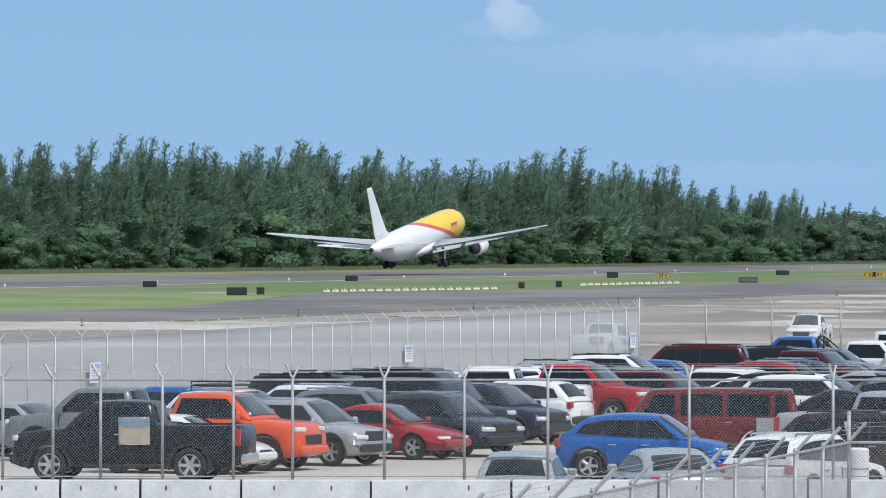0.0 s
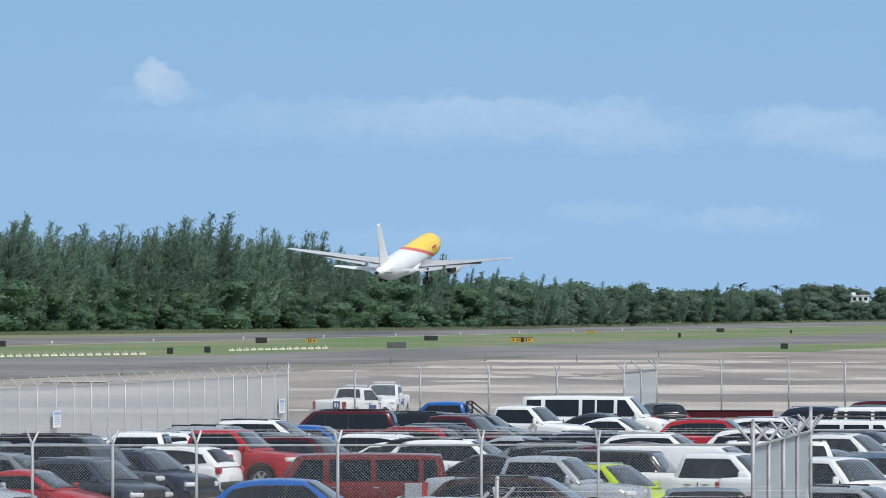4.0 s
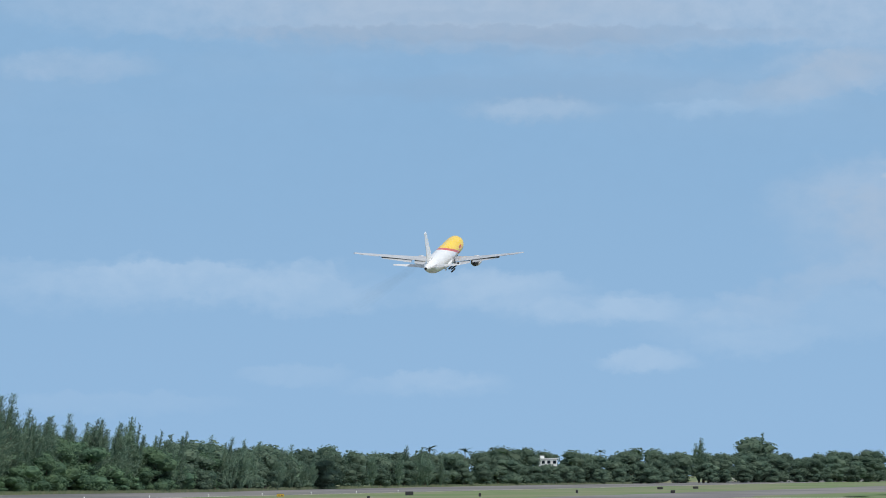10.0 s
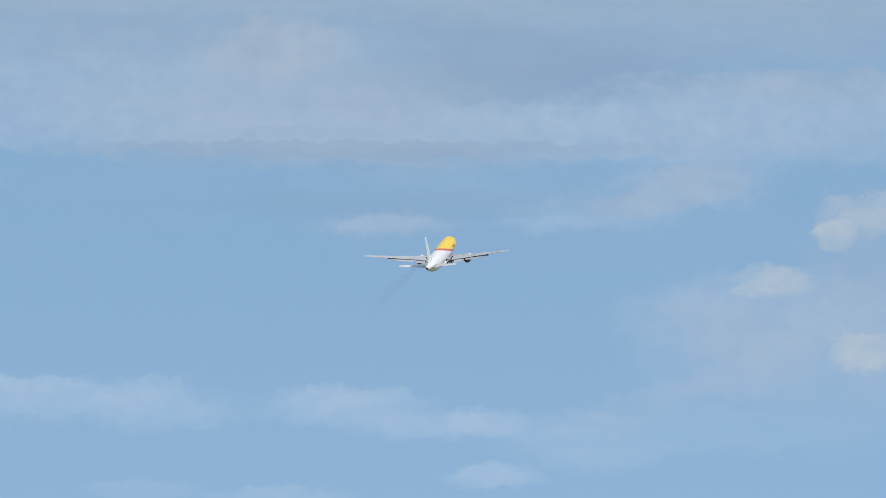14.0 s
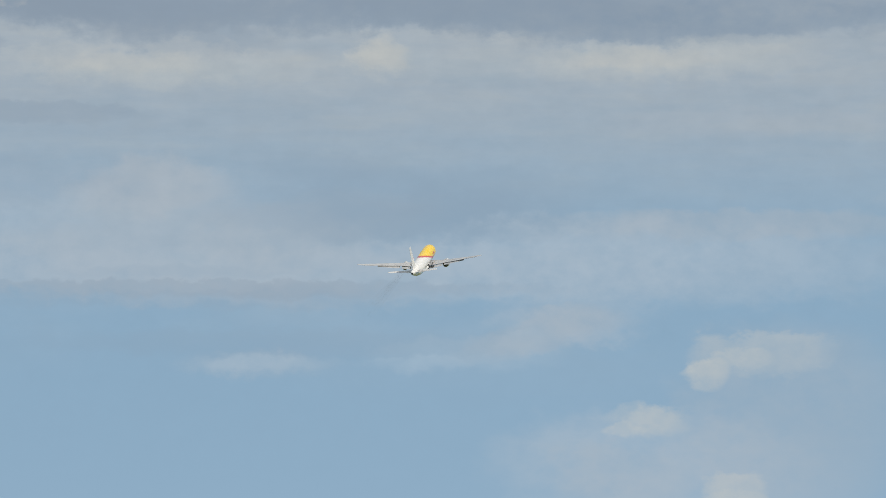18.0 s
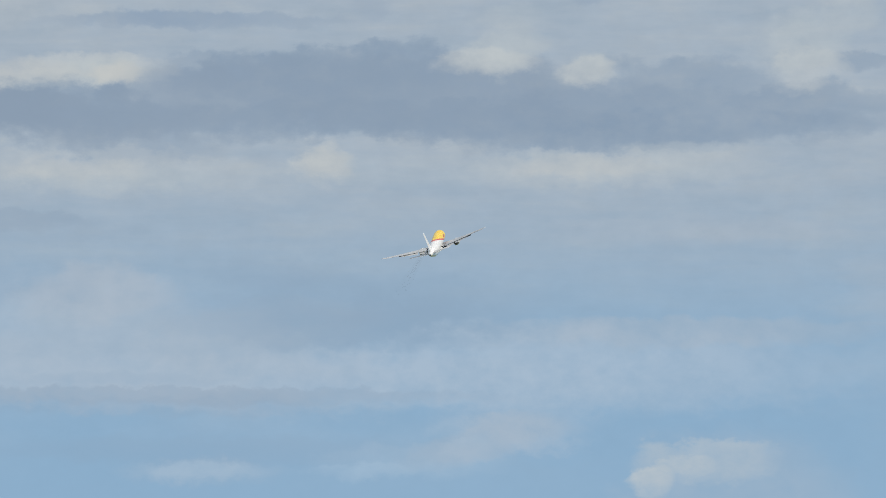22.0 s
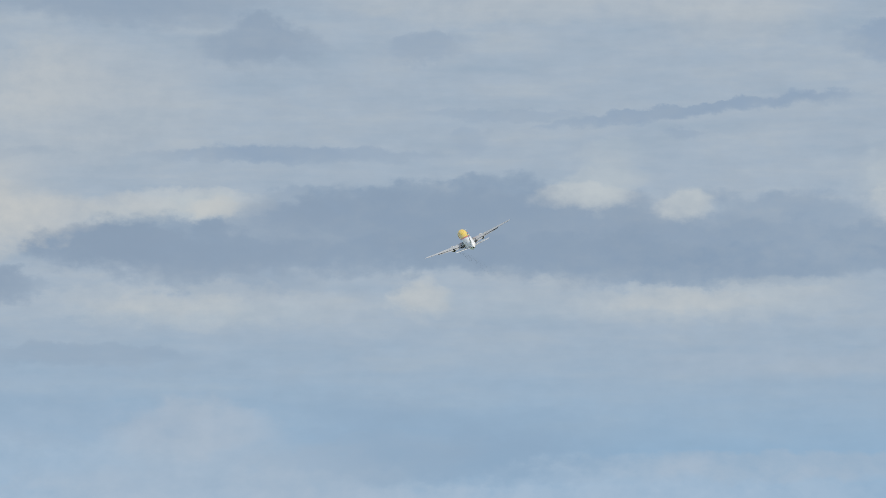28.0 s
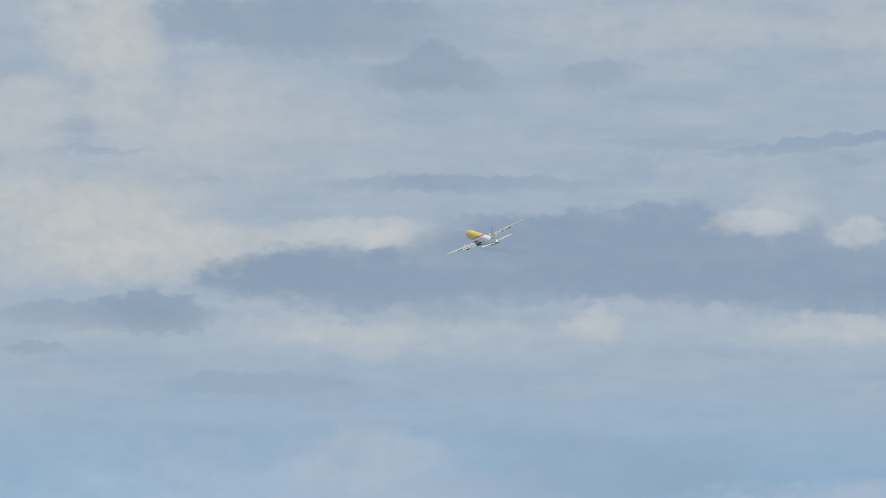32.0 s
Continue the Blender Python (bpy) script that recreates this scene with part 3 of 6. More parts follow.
    link = [spot(X, Y) for X, Y in ((545, 520), (880, 516), (1200, 509.5), (1568, 504), (1960, 497), (1960, 507), (1568, 517), (1200, 526), (880, 536), (560, 548), (415, 552), (300, 553), (300, 547), (440, 534))]
    tagged(new("taxiway_link", shape("taxiway_link", slab(link, -0.2, 0.0425), TAXI)), "dark grey asphalt link joining the taxiway", kind="structure")
    # edge paint along the runway and a pale taxi line in the grass
    strip("runway_edge_line", 242, 243, -600, 3000, 0.024, PATCH, "pale paved runway shoulder")
    strip("taxi_link", 199, 203, 300, 660, 0.02, PATCH, "narrow pale paved path through the grass", 0.4, 6)


grounds()


# ---- vehicles ----
# length, width, height, belt height, wheel radius, front axle, rear axle, top line (share of length, height), cabin (base, top, top, base)
KINDS = {
    "sedan": (4.5, 1.79, 1.44, 0.92, 0.33, 0.19, 0.79, ((0, 0.5), (0.01, 0.6), (0.04, 0.68), (0.12, 0.78), (0.26, 0.9), (0.3, 0.92), (0.8, 0.97), (0.96, 0.97), (0.985, 0.92), (1, 0.72)), (0.25, 0.44, 0.66, 0.87)),
    "hatch": (4.05, 1.74, 1.48, 0.93, 0.32, 0.19, 0.81, ((0, 0.54), (0.015, 0.66), (0.05, 0.75), (0.22, 0.9), (0.28, 0.93), (0.97, 0.98), (1, 0.9)), (0.23, 0.42, 0.86, 0.99)),
    "compact": (4.2, 1.78, 1.6, 1.0, 0.35, 0.19, 0.8, ((0, 0.6), (0.012, 0.74), (0.045, 0.84), (0.14, 0.93), (0.24, 0.99), (0.28, 1.0), (0.95, 1.06), (1, 0.9)), (0.235, 0.42, 0.82, 0.98)),
    "suv": (4.4, 1.83, 1.68, 1.05, 0.37, 0.19, 0.8, ((0, 0.62), (0.012, 0.78), (0.04, 0.9), (0.14, 0.98), (0.24, 1.03), (0.28, 1.05), (0.95, 1.1), (1, 0.95)), (0.24, 0.42, 0.85, 0.985)),
    "wagon": (4.75, 1.9, 1.72, 1.05, 0.37, 0.18, 0.79, ((0, 0.62), (0.012, 0.78), (0.04, 0.88), (0.13, 0.97), (0.21, 1.02), (0.25, 1.05), (0.95, 1.1), (1, 0.95)), (0.2, 0.4, 0.85, 0.985)),
    "big": (4.95, 1.95, 1.9, 1.18, 0.4, 0.17, 0.79, ((0, 0.72), (0.01, 0.95), (0.035, 1.06), (0.22, 1.15), (0.26, 1.18), (0.96, 1.2), (1, 1.05)), (0.235, 0.37, 0.93, 0.99)),
    "boxy": (4.75, 1.9, 1.92, 1.2, 0.39, 0.17, 0.8, ((0, 0.75), (0.01, 1.0), (0.03, 1.1), (0.22, 1.17), (0.25, 1.2), (0.97, 1.22), (1, 1.08)), (0.235, 0.345, 0.965, 0.995)),
    "estate": (5.45, 1.95, 1.94, 1.2, 0.4, 0.16, 0.8, ((0, 0.75), (0.01, 1.0), (0.03, 1.1), (0.2, 1.17), (0.23, 1.2), (0.97, 1.22), (1, 1.08)), (0.2, 0.3, 0.965, 0.995)),
    "pickup": (5.6, 1.98, 1.94, 1.27, 0.41, 0.17, 0.78, ((0, 0.76), (0.008, 1.02), (0.03, 1.15), (0.12, 1.21), (0.23, 1.25), (0.26, 1.27), (0.63, 1.3), (0.65, 1.36), (0.985, 1.36), (1, 1.24)), (0.235, 0.355, 0.60, 0.64)),
    "light_truck": (5.2, 1.82, 1.8, 1.15, 0.38, 0.17, 0.78, ((0, 0.68), (0.01, 0.9), (0.035, 1.02), (0.12, 1.09), (0.23, 1.13), (0.26, 1.15), (0.6, 1.17), (0.62, 1.22), (0.985, 1.22), (1, 1.1)), (0.245, 0.375, 0.565, 0.605)),
    "van": (6.0, 1.98, 2.08, 1.22, 0.38, 0.15, 0.78, ((0, 0.72), (0.01, 0.95), (0.04, 1.08), (0.15, 1.2), (0.18, 1.22), (0.98, 1.22), (1, 1.15)), (0.15, 0.265, 0.985, 0.998)),
    "cargo": (5.2, 1.98, 2.0, 1.15, 0.36, 0.15, 0.79, ((0, 0.66), (0.012, 0.86), (0.05, 1.0), (0.14, 1.13), (0.16, 1.15), (0.98, 1.18), (1, 1.1)), (0.12, 0.31, 0.97, 0.998)),
}
# side panes: shares of length at the sill
PANES = {"sedan": ((0.31, 0.505), (0.513, 0.68), (0.687, 0.79)), "hatch": ((0.29, 0.525), (0.533, 0.74), (0.748, 0.9)), "compact": ((0.29, 0.52), (0.528, 0.72), (0.728, 0.88)),
         "suv": ((0.3, 0.525), (0.533, 0.72), (0.728, 0.9)), "wagon": ((0.27, 0.485), (0.493, 0.69), (0.698, 0.9)), "big": ((0.28, 0.455), (0.463, 0.63), (0.638, 0.95)),
         "boxy": ((0.285, 0.43), (0.46, 0.64), (0.67, 0.86), (0.885, 0.955)), "estate": ((0.25, 0.41), (0.44, 0.635), (0.66, 0.86), (0.885, 0.955)), "pickup": ((0.275, 0.435), (0.443, 0.612)), "light_truck": ((0.285, 0.432), (0.44, 0.575)),
         "van": ((0.2, 0.335), (0.36, 0.475), (0.49, 0.575), (0.6, 0.83), (0.86, 0.965)), "cargo": ((0.16, 0.33),)}
SLEEK = ("sedan", "hatch", "compact", "suv", "wagon")
MESHES = {}


def car_shapes(kind):
    """The meshes of one kind of vehicle: nose along +y, wheels on z = 0."""
    if kind in MESHES:
        return MESHES[kind]
    L, W, H, belt, R, fa, ra, top, (A, B, C, D) = KINDS[kind]
    out = []

    def y(f):
        return L / 2 - f * L

    def half(f):
        return W / 2 * (1 - 0.2 * max(0.0, 1 - f / 0.07) ** 2 - 0.13 * max(0.0, (f - 0.94) / 0.06) ** 2)

    low = 0.24 if kind in ("sedan", "hatch") else 0.27 if kind in SLEEK else 0.32
    arch = R + 0.075

    def under(f):
        z = low + 0.1 * max(0.0, 1 - f / 0.05) + 0.12 * max(0.0, (f - 0.93) / 0.07)
        for ax in (fa, ra):
            d = (f - ax) * L
            if abs(d) < arch:
                z = max(z, R + math.sqrt(max(arch * arch - d * d, 0)))
        return z

    bed = kind in ("pickup", "light_truck")
    stations = {i / 26 for i in range(27)} | {0.004, 0.012, 0.988, 0.996}
    for ax in (fa, ra):
        stations |= {ax + arch / L * k for k in (-1.001, -0.995, -0.93, -0.8, -0.6, -0.3, 0, 0.3, 0.6, 0.8, 0.93, 0.995, 1.001)}
    if bed:
        stations |= {0.642, 0.655, 0.657, 0.965, 0.967}
    rings = []
    for f in sorted(s for s in stations if 0 <= s <= 1):
        w, zb, zt = half(f), under(f), lerp(top, f)
        zb = min(zb, zt - 0.1)
        inner = 0.72 if bed and 0.656 < f < 0.966 else zt + 0.012
        right = [(0.86 * w, zb), (0.965 * w, max(zb, low + 0.1)), (w, max(zb, low + 0.28)), (w * 0.995, max(zb, zt - 0.3)), (w * 0.975, max(zb, zt - 0.12)), (w * 0.935, zt - 0.015), (w * 0.86, zt + 0.005), (w * 0.85, inner)]
        ring = [(0, zb)] + right + [(0, inner + (0.02 if not bed else 0))] + [(-a, b) for a, b in reversed(right)]
        rings.append([(a, y(f), b) for a, b in ring])
    out.append(("body", shape("body", loft(rings), PAINTS["white"], True), "paint"))

    # cabin
    tum = 0.34 if kind in SLEEK else 0.15 if kind in ("van", "boxy", "estate") else 0.24
    wb = W / 2 * 0.93

    def roof(f):
        if f < B:
            t = (f - A) / (B - A)
            return belt - 0.02 + (H - 0.05 - belt + 0.02) * t ** 0.85
        if f > C:
            t = (f - C) / (D - C)
            top_z = H - (0.1 if kind in SLEEK else 0.05)
            return top_z - (top_z - belt + 0.02) * t ** 1.25
        m = (f - B) / (C - B)
        return H - 0.05 + 0.05 * 4 * m * (1 - m) * (1 if kind in SLEEK else 0.6) - (0.05 * m * m if kind in SLEEK else 0)

    def side(z):
        return wb - tum * max(0.0, z - belt)

    rings = []
    fs = sorted({A + (B - A) * i / 5 for i in range(6)} | {B + (C - B) * i / 10 for i in range(11)} | {C + (D - C) * i / 4 for i in range(5)})
    for f in fs:
        z = roof(f)
        ws = side(z)
        r = min(0.12, max(0.02, z - belt))
        right = [(wb, belt - 0.06), (side(belt + 0.01), belt + 0.005), (side(z - r * 0.55), z - r * 0.55), (ws - r * 0.35, z - r * 0.12), (ws - r * 1.3, z + 0.004)]
        ring = [(0, belt - 0.06)] + right + [(0, z + 0.025)] + [(-a, b) for a, b in reversed(right)]
        rings.append([(a, y(f), b) for a, b in ring])
    out.append(("cabin", shape("cabin", loft(rings), PAINTS["white"], True), "paint"))

    # glass
    def front_edge(z):
        return A + (B - A) * max(0.0, (z - belt) / (H - 0.05 - belt)) ** 1.18

    def back_edge(z):
        t = max(0.0, min(1.0, (H - 0.05 - z) / (H - 0.03 - belt)))
        return C + (D - C) * t ** 0.8

    z0, z1 = belt + 0.035, H - 0.16
    def sill(f):
        return z0 + (0.09 * max(0.0, f - 0.45) ** 1.3 * 3 if kind in SLEEK else 0)

    def head(f):
        return min(z1, roof(min(max(f, B + 0.001), C)) - 0.12) - (0.3 * max(0.0, f - 0.68) if kind in SLEEK else 0)

    if kind not in ("van", "boxy", "estate", "cargo"):
        f0, f1 = PANES[kind][0][0] - 0.004, PANES[kind][-1][1]
        for s in (1, -1):
            rings = []
            for q in (0.006, -0.03):
                low_row, top_row = [], []
                n = 9
                for i in range(n + 1):
                    f = max(f0, front_edge(z0) + 0.025) + (min(f1, back_edge(z0) - 0.02) - max(f0, front_edge(z0) + 0.025)) * i / n
                    g_ = max(f0, front_edge(z1) + 0.03) + (min(f1, back_edge(z1) - 0.025) - max(f0, front_edge(z1) + 0.03)) * i / n
                    low_row.append((s * (side(sill(f) - 0.012) + q), y(f), sill(f) - 0.012))
                    top_row.append((s * (side(head(g_) + 0.012) + q), y(g_), head(g_) + 0.012))
                rings.append(low_row + top_row[::-1])
            out.append(("window_surround", shape("window_surround", loft(rings), BLACK), ""))
    for k, (f0, f1) in enumerate(PANES[kind]):
        lo = (max(f0, front_edge(z0) + 0.03), min(f1, back_edge(z0) - 0.025))
        hi = (max(f0, front_edge(z1) + 0.035), min(f1, back_edge(z1) - 0.03))
        if hi[1] - hi[0] < 0.02:
            hi = (sum(hi) / 2 - 0.01, sum(hi) / 2 + 0.01)
        for s in (1, -1):
            rings = []
            for q in (0.012, -0.03):
                pts = []
                for e, order in ((0, range(4)), (1, range(3, -1, -1))):
                    for i in order:
                        f = lo[e] + (hi[e] - lo[e]) * i / 3
                        z = sill(f) + (head(f) - sill(f)) * i / 3
                        pts.append((s * (side(z) + q), y(f), z))
                rings.append(pts)
            out.append(("side_window", shape("side_window", loft(rings), GLASS), ""))

    def screen(f0, f1, inset):
        # crowned pane: rows of three across
        bm = bmesh.new()
        n = 6
        rows = []
        for i in range(n + 1):
            f = f0 + (f1 - f0) * i / n
            z = roof(f)
            wx = side(z) - inset
            rows.append([bm.verts.new((wx * k, y(f), z + 0.012 + 0.03 * (1 - abs(k)))) for k in (-1, -0.5, 0, 0.5, 1)])
        for a, b in zip(rows, rows[1:]):
            for i in range(4):
                bm.faces.new((a[i], a[i + 1], b[i + 1], b[i]))
        made = bmesh.ops.extrude_face_region(bm, geom=bm.faces[:])
        for v in made["geom"]:
            if isinstance(v, bmesh.types.BMVert):
                v.co.z += 0.012
        return bm

    out.append(("windscreen", shape("windscreen", screen(A + 0.012, B - 0.012, 0.13), SHIELD, True), ""))
    if kind not in ("van", "cargo"):
        out.append(("rear_window", shape("rear_window", screen(C + 0.18 * (D - C), D - 0.2 * (D - C), 0.17), GLASS, True), ""))
    # lamps, grille, bumpers
    hz = lerp(top, 0.03) - (0.12 if kind not in ("sedan", "hatch") else 0.08)
    for s in (1, -1):
        bm = boxes((s * (half(0.02) - 0.2), y(0.02) + 0.0, hz, 0.42, 0.22, 0.13 if kind not in ("sedan", "hatch") else 0.1, 0.035, Matrix.Rotation(-s * 0.35, 4, "Z")))
        out.append(("headlight", shape("headlight", bm, LAMP), ""))
        tz = belt - 0.1 if kind in SLEEK else belt - 0.2
        bm = boxes((s * (half(0.985) - 0.06), y(0.985) - 0.0, tz, 0.2, 0.16, 0.2 if kind in SLEEK else 0.4, 0.03))
        out.append(("tail_light", shape("tail_light", bm, RED_LAMP), ""))
        bm = boxes((s * (wb + 0.1), y(A + 0.055), belt + 0.09, 0.2, 0.11, 0.15 if H < 1.8 else 0.24, 0.04))
        out.append(("mirror", shape("mirror", bm, PAINTS["white"]), "paint"))
        bm = boxes((s * W / 2 * 0.985, 0, low + 0.07, 0.05, L * 0.36, 0.1, 0.02))
        out.append(("sill", shape("sill", bm, BLACK), ""))
        for f in (0.47, 0.66) if kind != "cargo" else (0.3,):
            if bed and f > 0.6:
                f = 0.56
            bm = boxes((s * W / 2 * 0.998, y(f), belt - 0.14, 0.03, 0.2, 0.03, 0.008))
            out.append(("door_handle", shape("door_handle", bm, CHROME), ""))
        for f in (0.28, 0.51, 0.7):
            if kind == "cargo" and f > 0.5 or bed and f > 0.65:
                continue
            bm = boxes((s * W / 2 * 0.978, y(f), (belt + low) / 2 + 0.12, 0.075, 0.012, belt - low - 0.42))
            out.append(("door_gap", shape("door_gap", bm, BLACK), ""))
        if kind in ("suv", "compact", "wagon", "boxy", "pickup"):
            for ax in (fa, ra):
                ring = []
                for k in range(13):
                    a = radians(-12 + 204 * k / 12)
                    ring.append([(s * (W / 2 * px - 0.004), y(ax) + math.cos(a) * pr, R + math.sin(a) * pr) for px, pr in ((0.93, arch - 0.012), (1.004, arch - 0.012), (1.004, arch + 0.05), (0.96, arch + 0.065))])
                out.append(("wheel_arch", shape("wheel_arch", loft(ring), BLACK), ""))
    gz = (0.3, 0.62) if kind in ("sedan", "hatch") else (0.62, 0.92)
    bm = boxes((0, y(0.006) + 0.005, sum(gz) / 2, half(0.01) * 1.15, 0.1, gz[1] - gz[0] - 0.05, 0.03))
    out.append(("grille", shape("grille", bm, BLACK), ""))
    bm = boxes((0, y(0.004) + 0.015, low + 0.2, half(0.01) * 1.9, 0.16, 0.2, 0.05))
    out.append(("front_bumper", shape("front_bumper", bm, BLACK if kind in ("boxy", "suv", "big") else PAINTS["white"]), "" if kind in ("boxy", "suv", "big") else "paint"))
    bm = boxes((0, y(0.996) - 0.02, low + 0.24, half(0.99) * 1.9, 0.16, 0.22, 0.05))
    out.append(("rear_bumper", shape("rear_bumper", bm, CHROME if bed or kind == "van" else BLACK), ""))
    bm = boxes((0, y(1.0) - 0.03, 0.72 if not bed else 0.6, 0.32, 0.03, 0.16, 0.005))
    out.append(("number_plate", shape("number_plate", bm, PLATE), ""))
    if kind in ("suv", "wagon", "big"):
        for s in (1, -1):
            bm = rods((((side(H) - 0.1) * s, y(B + 0.05), H - 0.005), ((side(H) - 0.1) * s, y(C - 0.03), H - 0.005), 0.022),
                      (((side(H) - 0.1) * s, y(B + 0.05), H - 0.06), ((side(H) - 0.1) * s, y(B + 0.05), H - 0.005), 0.022),
                      (((side(H) - 0.1) * s, y(C - 0.03), H - 0.06), ((side(H) - 0.1) * s, y(C - 0.03), H - 0.005), 0.022))
            out.append(("roof_rail", shape("roof_rail", bm, BLACK if kind != "suv" else CHROME), ""))
    # wheels
    wheels = []
    tyre = []
    for k in range(9):
        a = k / 8 * math.pi
        tyre.append((-0.115 * math.cos(a), R - 0.035 + 0.035 * math.sin(a)))
    rings = []
    for i in range(25):
        a = i / 24 * math.tau
        rings.append([(px, math.cos(a) * pr, math.sin(a) * pr) for px, pr in [(-0.11, R * 0.66)] + tyre + [(0.11, R * 0.66)]])
    tyre_mesh = shape("tyre", loft(rings, closed=True, caps=False), RUBBER, True)
    bm = bmesh.new()
    rod(bm, (-0.03, 0, 0), (0.085, 0, 0), R * 0.16, n=10)
    for i in range(5 if H < 1.8 else 6):
        a = i / (5 if H < 1.8 else 6) * math.tau
        box(bm, 0.075, math.cos(a) * R * 0.38, math.sin(a) * R * 0.38, 0.03, R * 0.2, R * 0.56, 0.01, Matrix.Rotation(a - math.pi / 2, 4, "X"))
    rim = loft([[(px, math.cos(i / 24 * math.tau) * pr, math.sin(i / 24 * math.tau) * pr) for px, pr in ((-0.1, R * 0.68), (0.1, R * 0.68), (0.105, R * 0.62), (0.04, R * 0.57), (-0.1, R * 0.57))] for i in range(25)], True, False)
    tmp = bpy.data.meshes.new("rim")
    rim.to_mesh(tmp)
    rim.free()
    bm.from_mesh(tmp)
    rim_mesh = shape("rim", bm, ALLOY)
    disc_mesh = shape("brake_disc", rods(((-0.06, 0, 0), (0.02, 0, 0), R * 0.57), n=16), DARK_METAL)
    for s in (1, -1):
        for ax in (fa, ra):
            wheels.append((s * (W / 2 - 0.13), y(ax), R, 0 if s > 0 else 180))
    MESHES[kind] = (out, wheels, tyre_mesh, rim_mesh, disc_mesh)
    return MESHES[kind]


PLAIN = {"grey": "grey", "slate": "dark slate", "bluegrey": "blue-grey", "brick": "faded brick-red", "charcoal": "charcoal grey", "lime": "lime green", "crimson": "deep red", "navy": "dark navy"}
WORDS = {"sedan": ("sedan", "four-door sedan"), "hatch": ("hatchback", "small hatchback"), "compact": ("suv", "compact crossover with tinted windows"), "light_truck": ("pickup_truck", "mid-size crew-cab pickup"), "suv": ("suv", "crossover with tinted windows"), "wagon": ("suv", "long crossover with roof rails"),
         "big": ("suv", "large three-row utility vehicle"), "boxy": ("suv", "boxy off-road utility vehicle"), "estate": ("suv", "long boxy utility vehicle"), "pickup": ("pickup_truck", "crew-cab pickup truck"),
         "van": ("passenger_van", "long passenger van with dark windows"), "cargo": ("cargo_van", "high-roofed cargo van")}


def vehicle(kind, colour, m, extra="", label="", group="parked vehicles in the car park"):
    name, words = WORDS[kind]
    car = thing(name, m, label or f"{PLAIN.get(colour, colour)} {words} parked on the paving", name.replace("_", " "), group)
    pieces, wheels, tyre_mesh, rim_mesh, disc_mesh = car_shapes(kind)
    for pname, mesh, mode in pieces:
        ob = part(pname, mesh, None, car)
        if mode == "paint":
            ob.material_slots[0].link = "OBJECT"
            ob.material_slots[0].material = PAINTS[colour]
    for x, y, z, turn in wheels:
        tyre = part("wheel", disc_mesh, None, car)
        tyre.matrix_basis = pose(x, y, z, 0, 0, turn)
        part("tyre", tyre_mesh, None, tyre)
        part("rim", rim_mesh, None, tyre)
    L, W, H = KINDS[kind][:3]
    if extra == "rack":
        for k in (-1.1, -0.7, -0.3, 0.1):
            part("rack_bar", rods(((-0.62, k, H + 0.12), (0.62, k, H + 0.12), 0.025)), BLACK, car, "black tubular roof rack")
        for sx in (0.62, -0.62):
            for z in (H + 0.1, H + 0.22):
                part("rack_rail", rods(((sx, -1.2, z), (sx, 0.2, z), 0.025)), BLACK, car)
            for k in (-1.2, 0.2):
                part("rack_foot", rods(((sx, k, H - 0.03), (sx, k, H + 0.22), 0.02)), BLACK, car)
    if extra == "bars":
        for k in (-0.9, 0.2):
            part("roof_bar", boxes((0, k, H + 0.08, 1.35, 0.12, 0.06, 0.02), (-0.5, k, H + 0.03, 0.1, 0.12, 0.1), (0.5, k, H + 0.03, 0.1, 0.12, 0.1)), BLACK, car)
    if extra == "panel":
        part("rear_wing", boxes((-W / 2 - 0.004, -L / 2 + 0.62, 0.93, 0.03, 1.0, 0.5, 0.01)), PAINTS["silver"], car, "unpainted pale grey rear wing panel")
    if extra == "cage":
        for s in (1, -1):
            part("cage_post", rods(((s * 0.75, -0.75, 1.2), (s * 0.7, -0.75, 1.93), 0.035)), BLACK, car, "black tubular roll cage")
            part("cage_stay", rods(((s * 0.7, -0.75, 1.93), (s * 0.75, -1.6, 1.24), 0.03)), BLACK, car)
        part("cage_top", rods(((-0.72, -0.75, 1.93), (0.72, -0.75, 1.93), 0.037)), BLACK, car)
        part("cage_cross_bar", rods(((-0.72, -0.78, 1.6), (0.72, -0.78, 1.6), 0.03)), BLACK, car)
    if extra == "beacon":
        part("light_bar", boxes((0, 0.35, H + 0.07, 1.1, 0.22, 0.1, 0.03)), LAMP, car, "low clear light bar on the roof")
        part("tailgate_plate", boxes((0.42, -L / 2 - 0.025, 0.98, 0.36, 0.02, 0.36, 0.004)), SIGN_BLUE, car, "blue placard with two white bars")
        part("placard_bars", boxes((0.36, -L / 2 - 0.04, 0.98, 0.07, 0.012, 0.22), (0.49, -L / 2 - 0.04, 0.98, 0.07, 0.012, 0.22)), WHITE, car)
        for s in (1, -1):
            part("door_stripe", boxes((s * (W / 2 + 0.004), 0.35, 0.85, 0.012, 0.7, 0.2, 0.003)), SIGN_BLUE, car)
    return car


SIGN_BLUE = surface("placard_blue", (0.02, 0.05, 0.2), (0.03, 0.07, 0.25), 2.0, 9.0, 0.5)

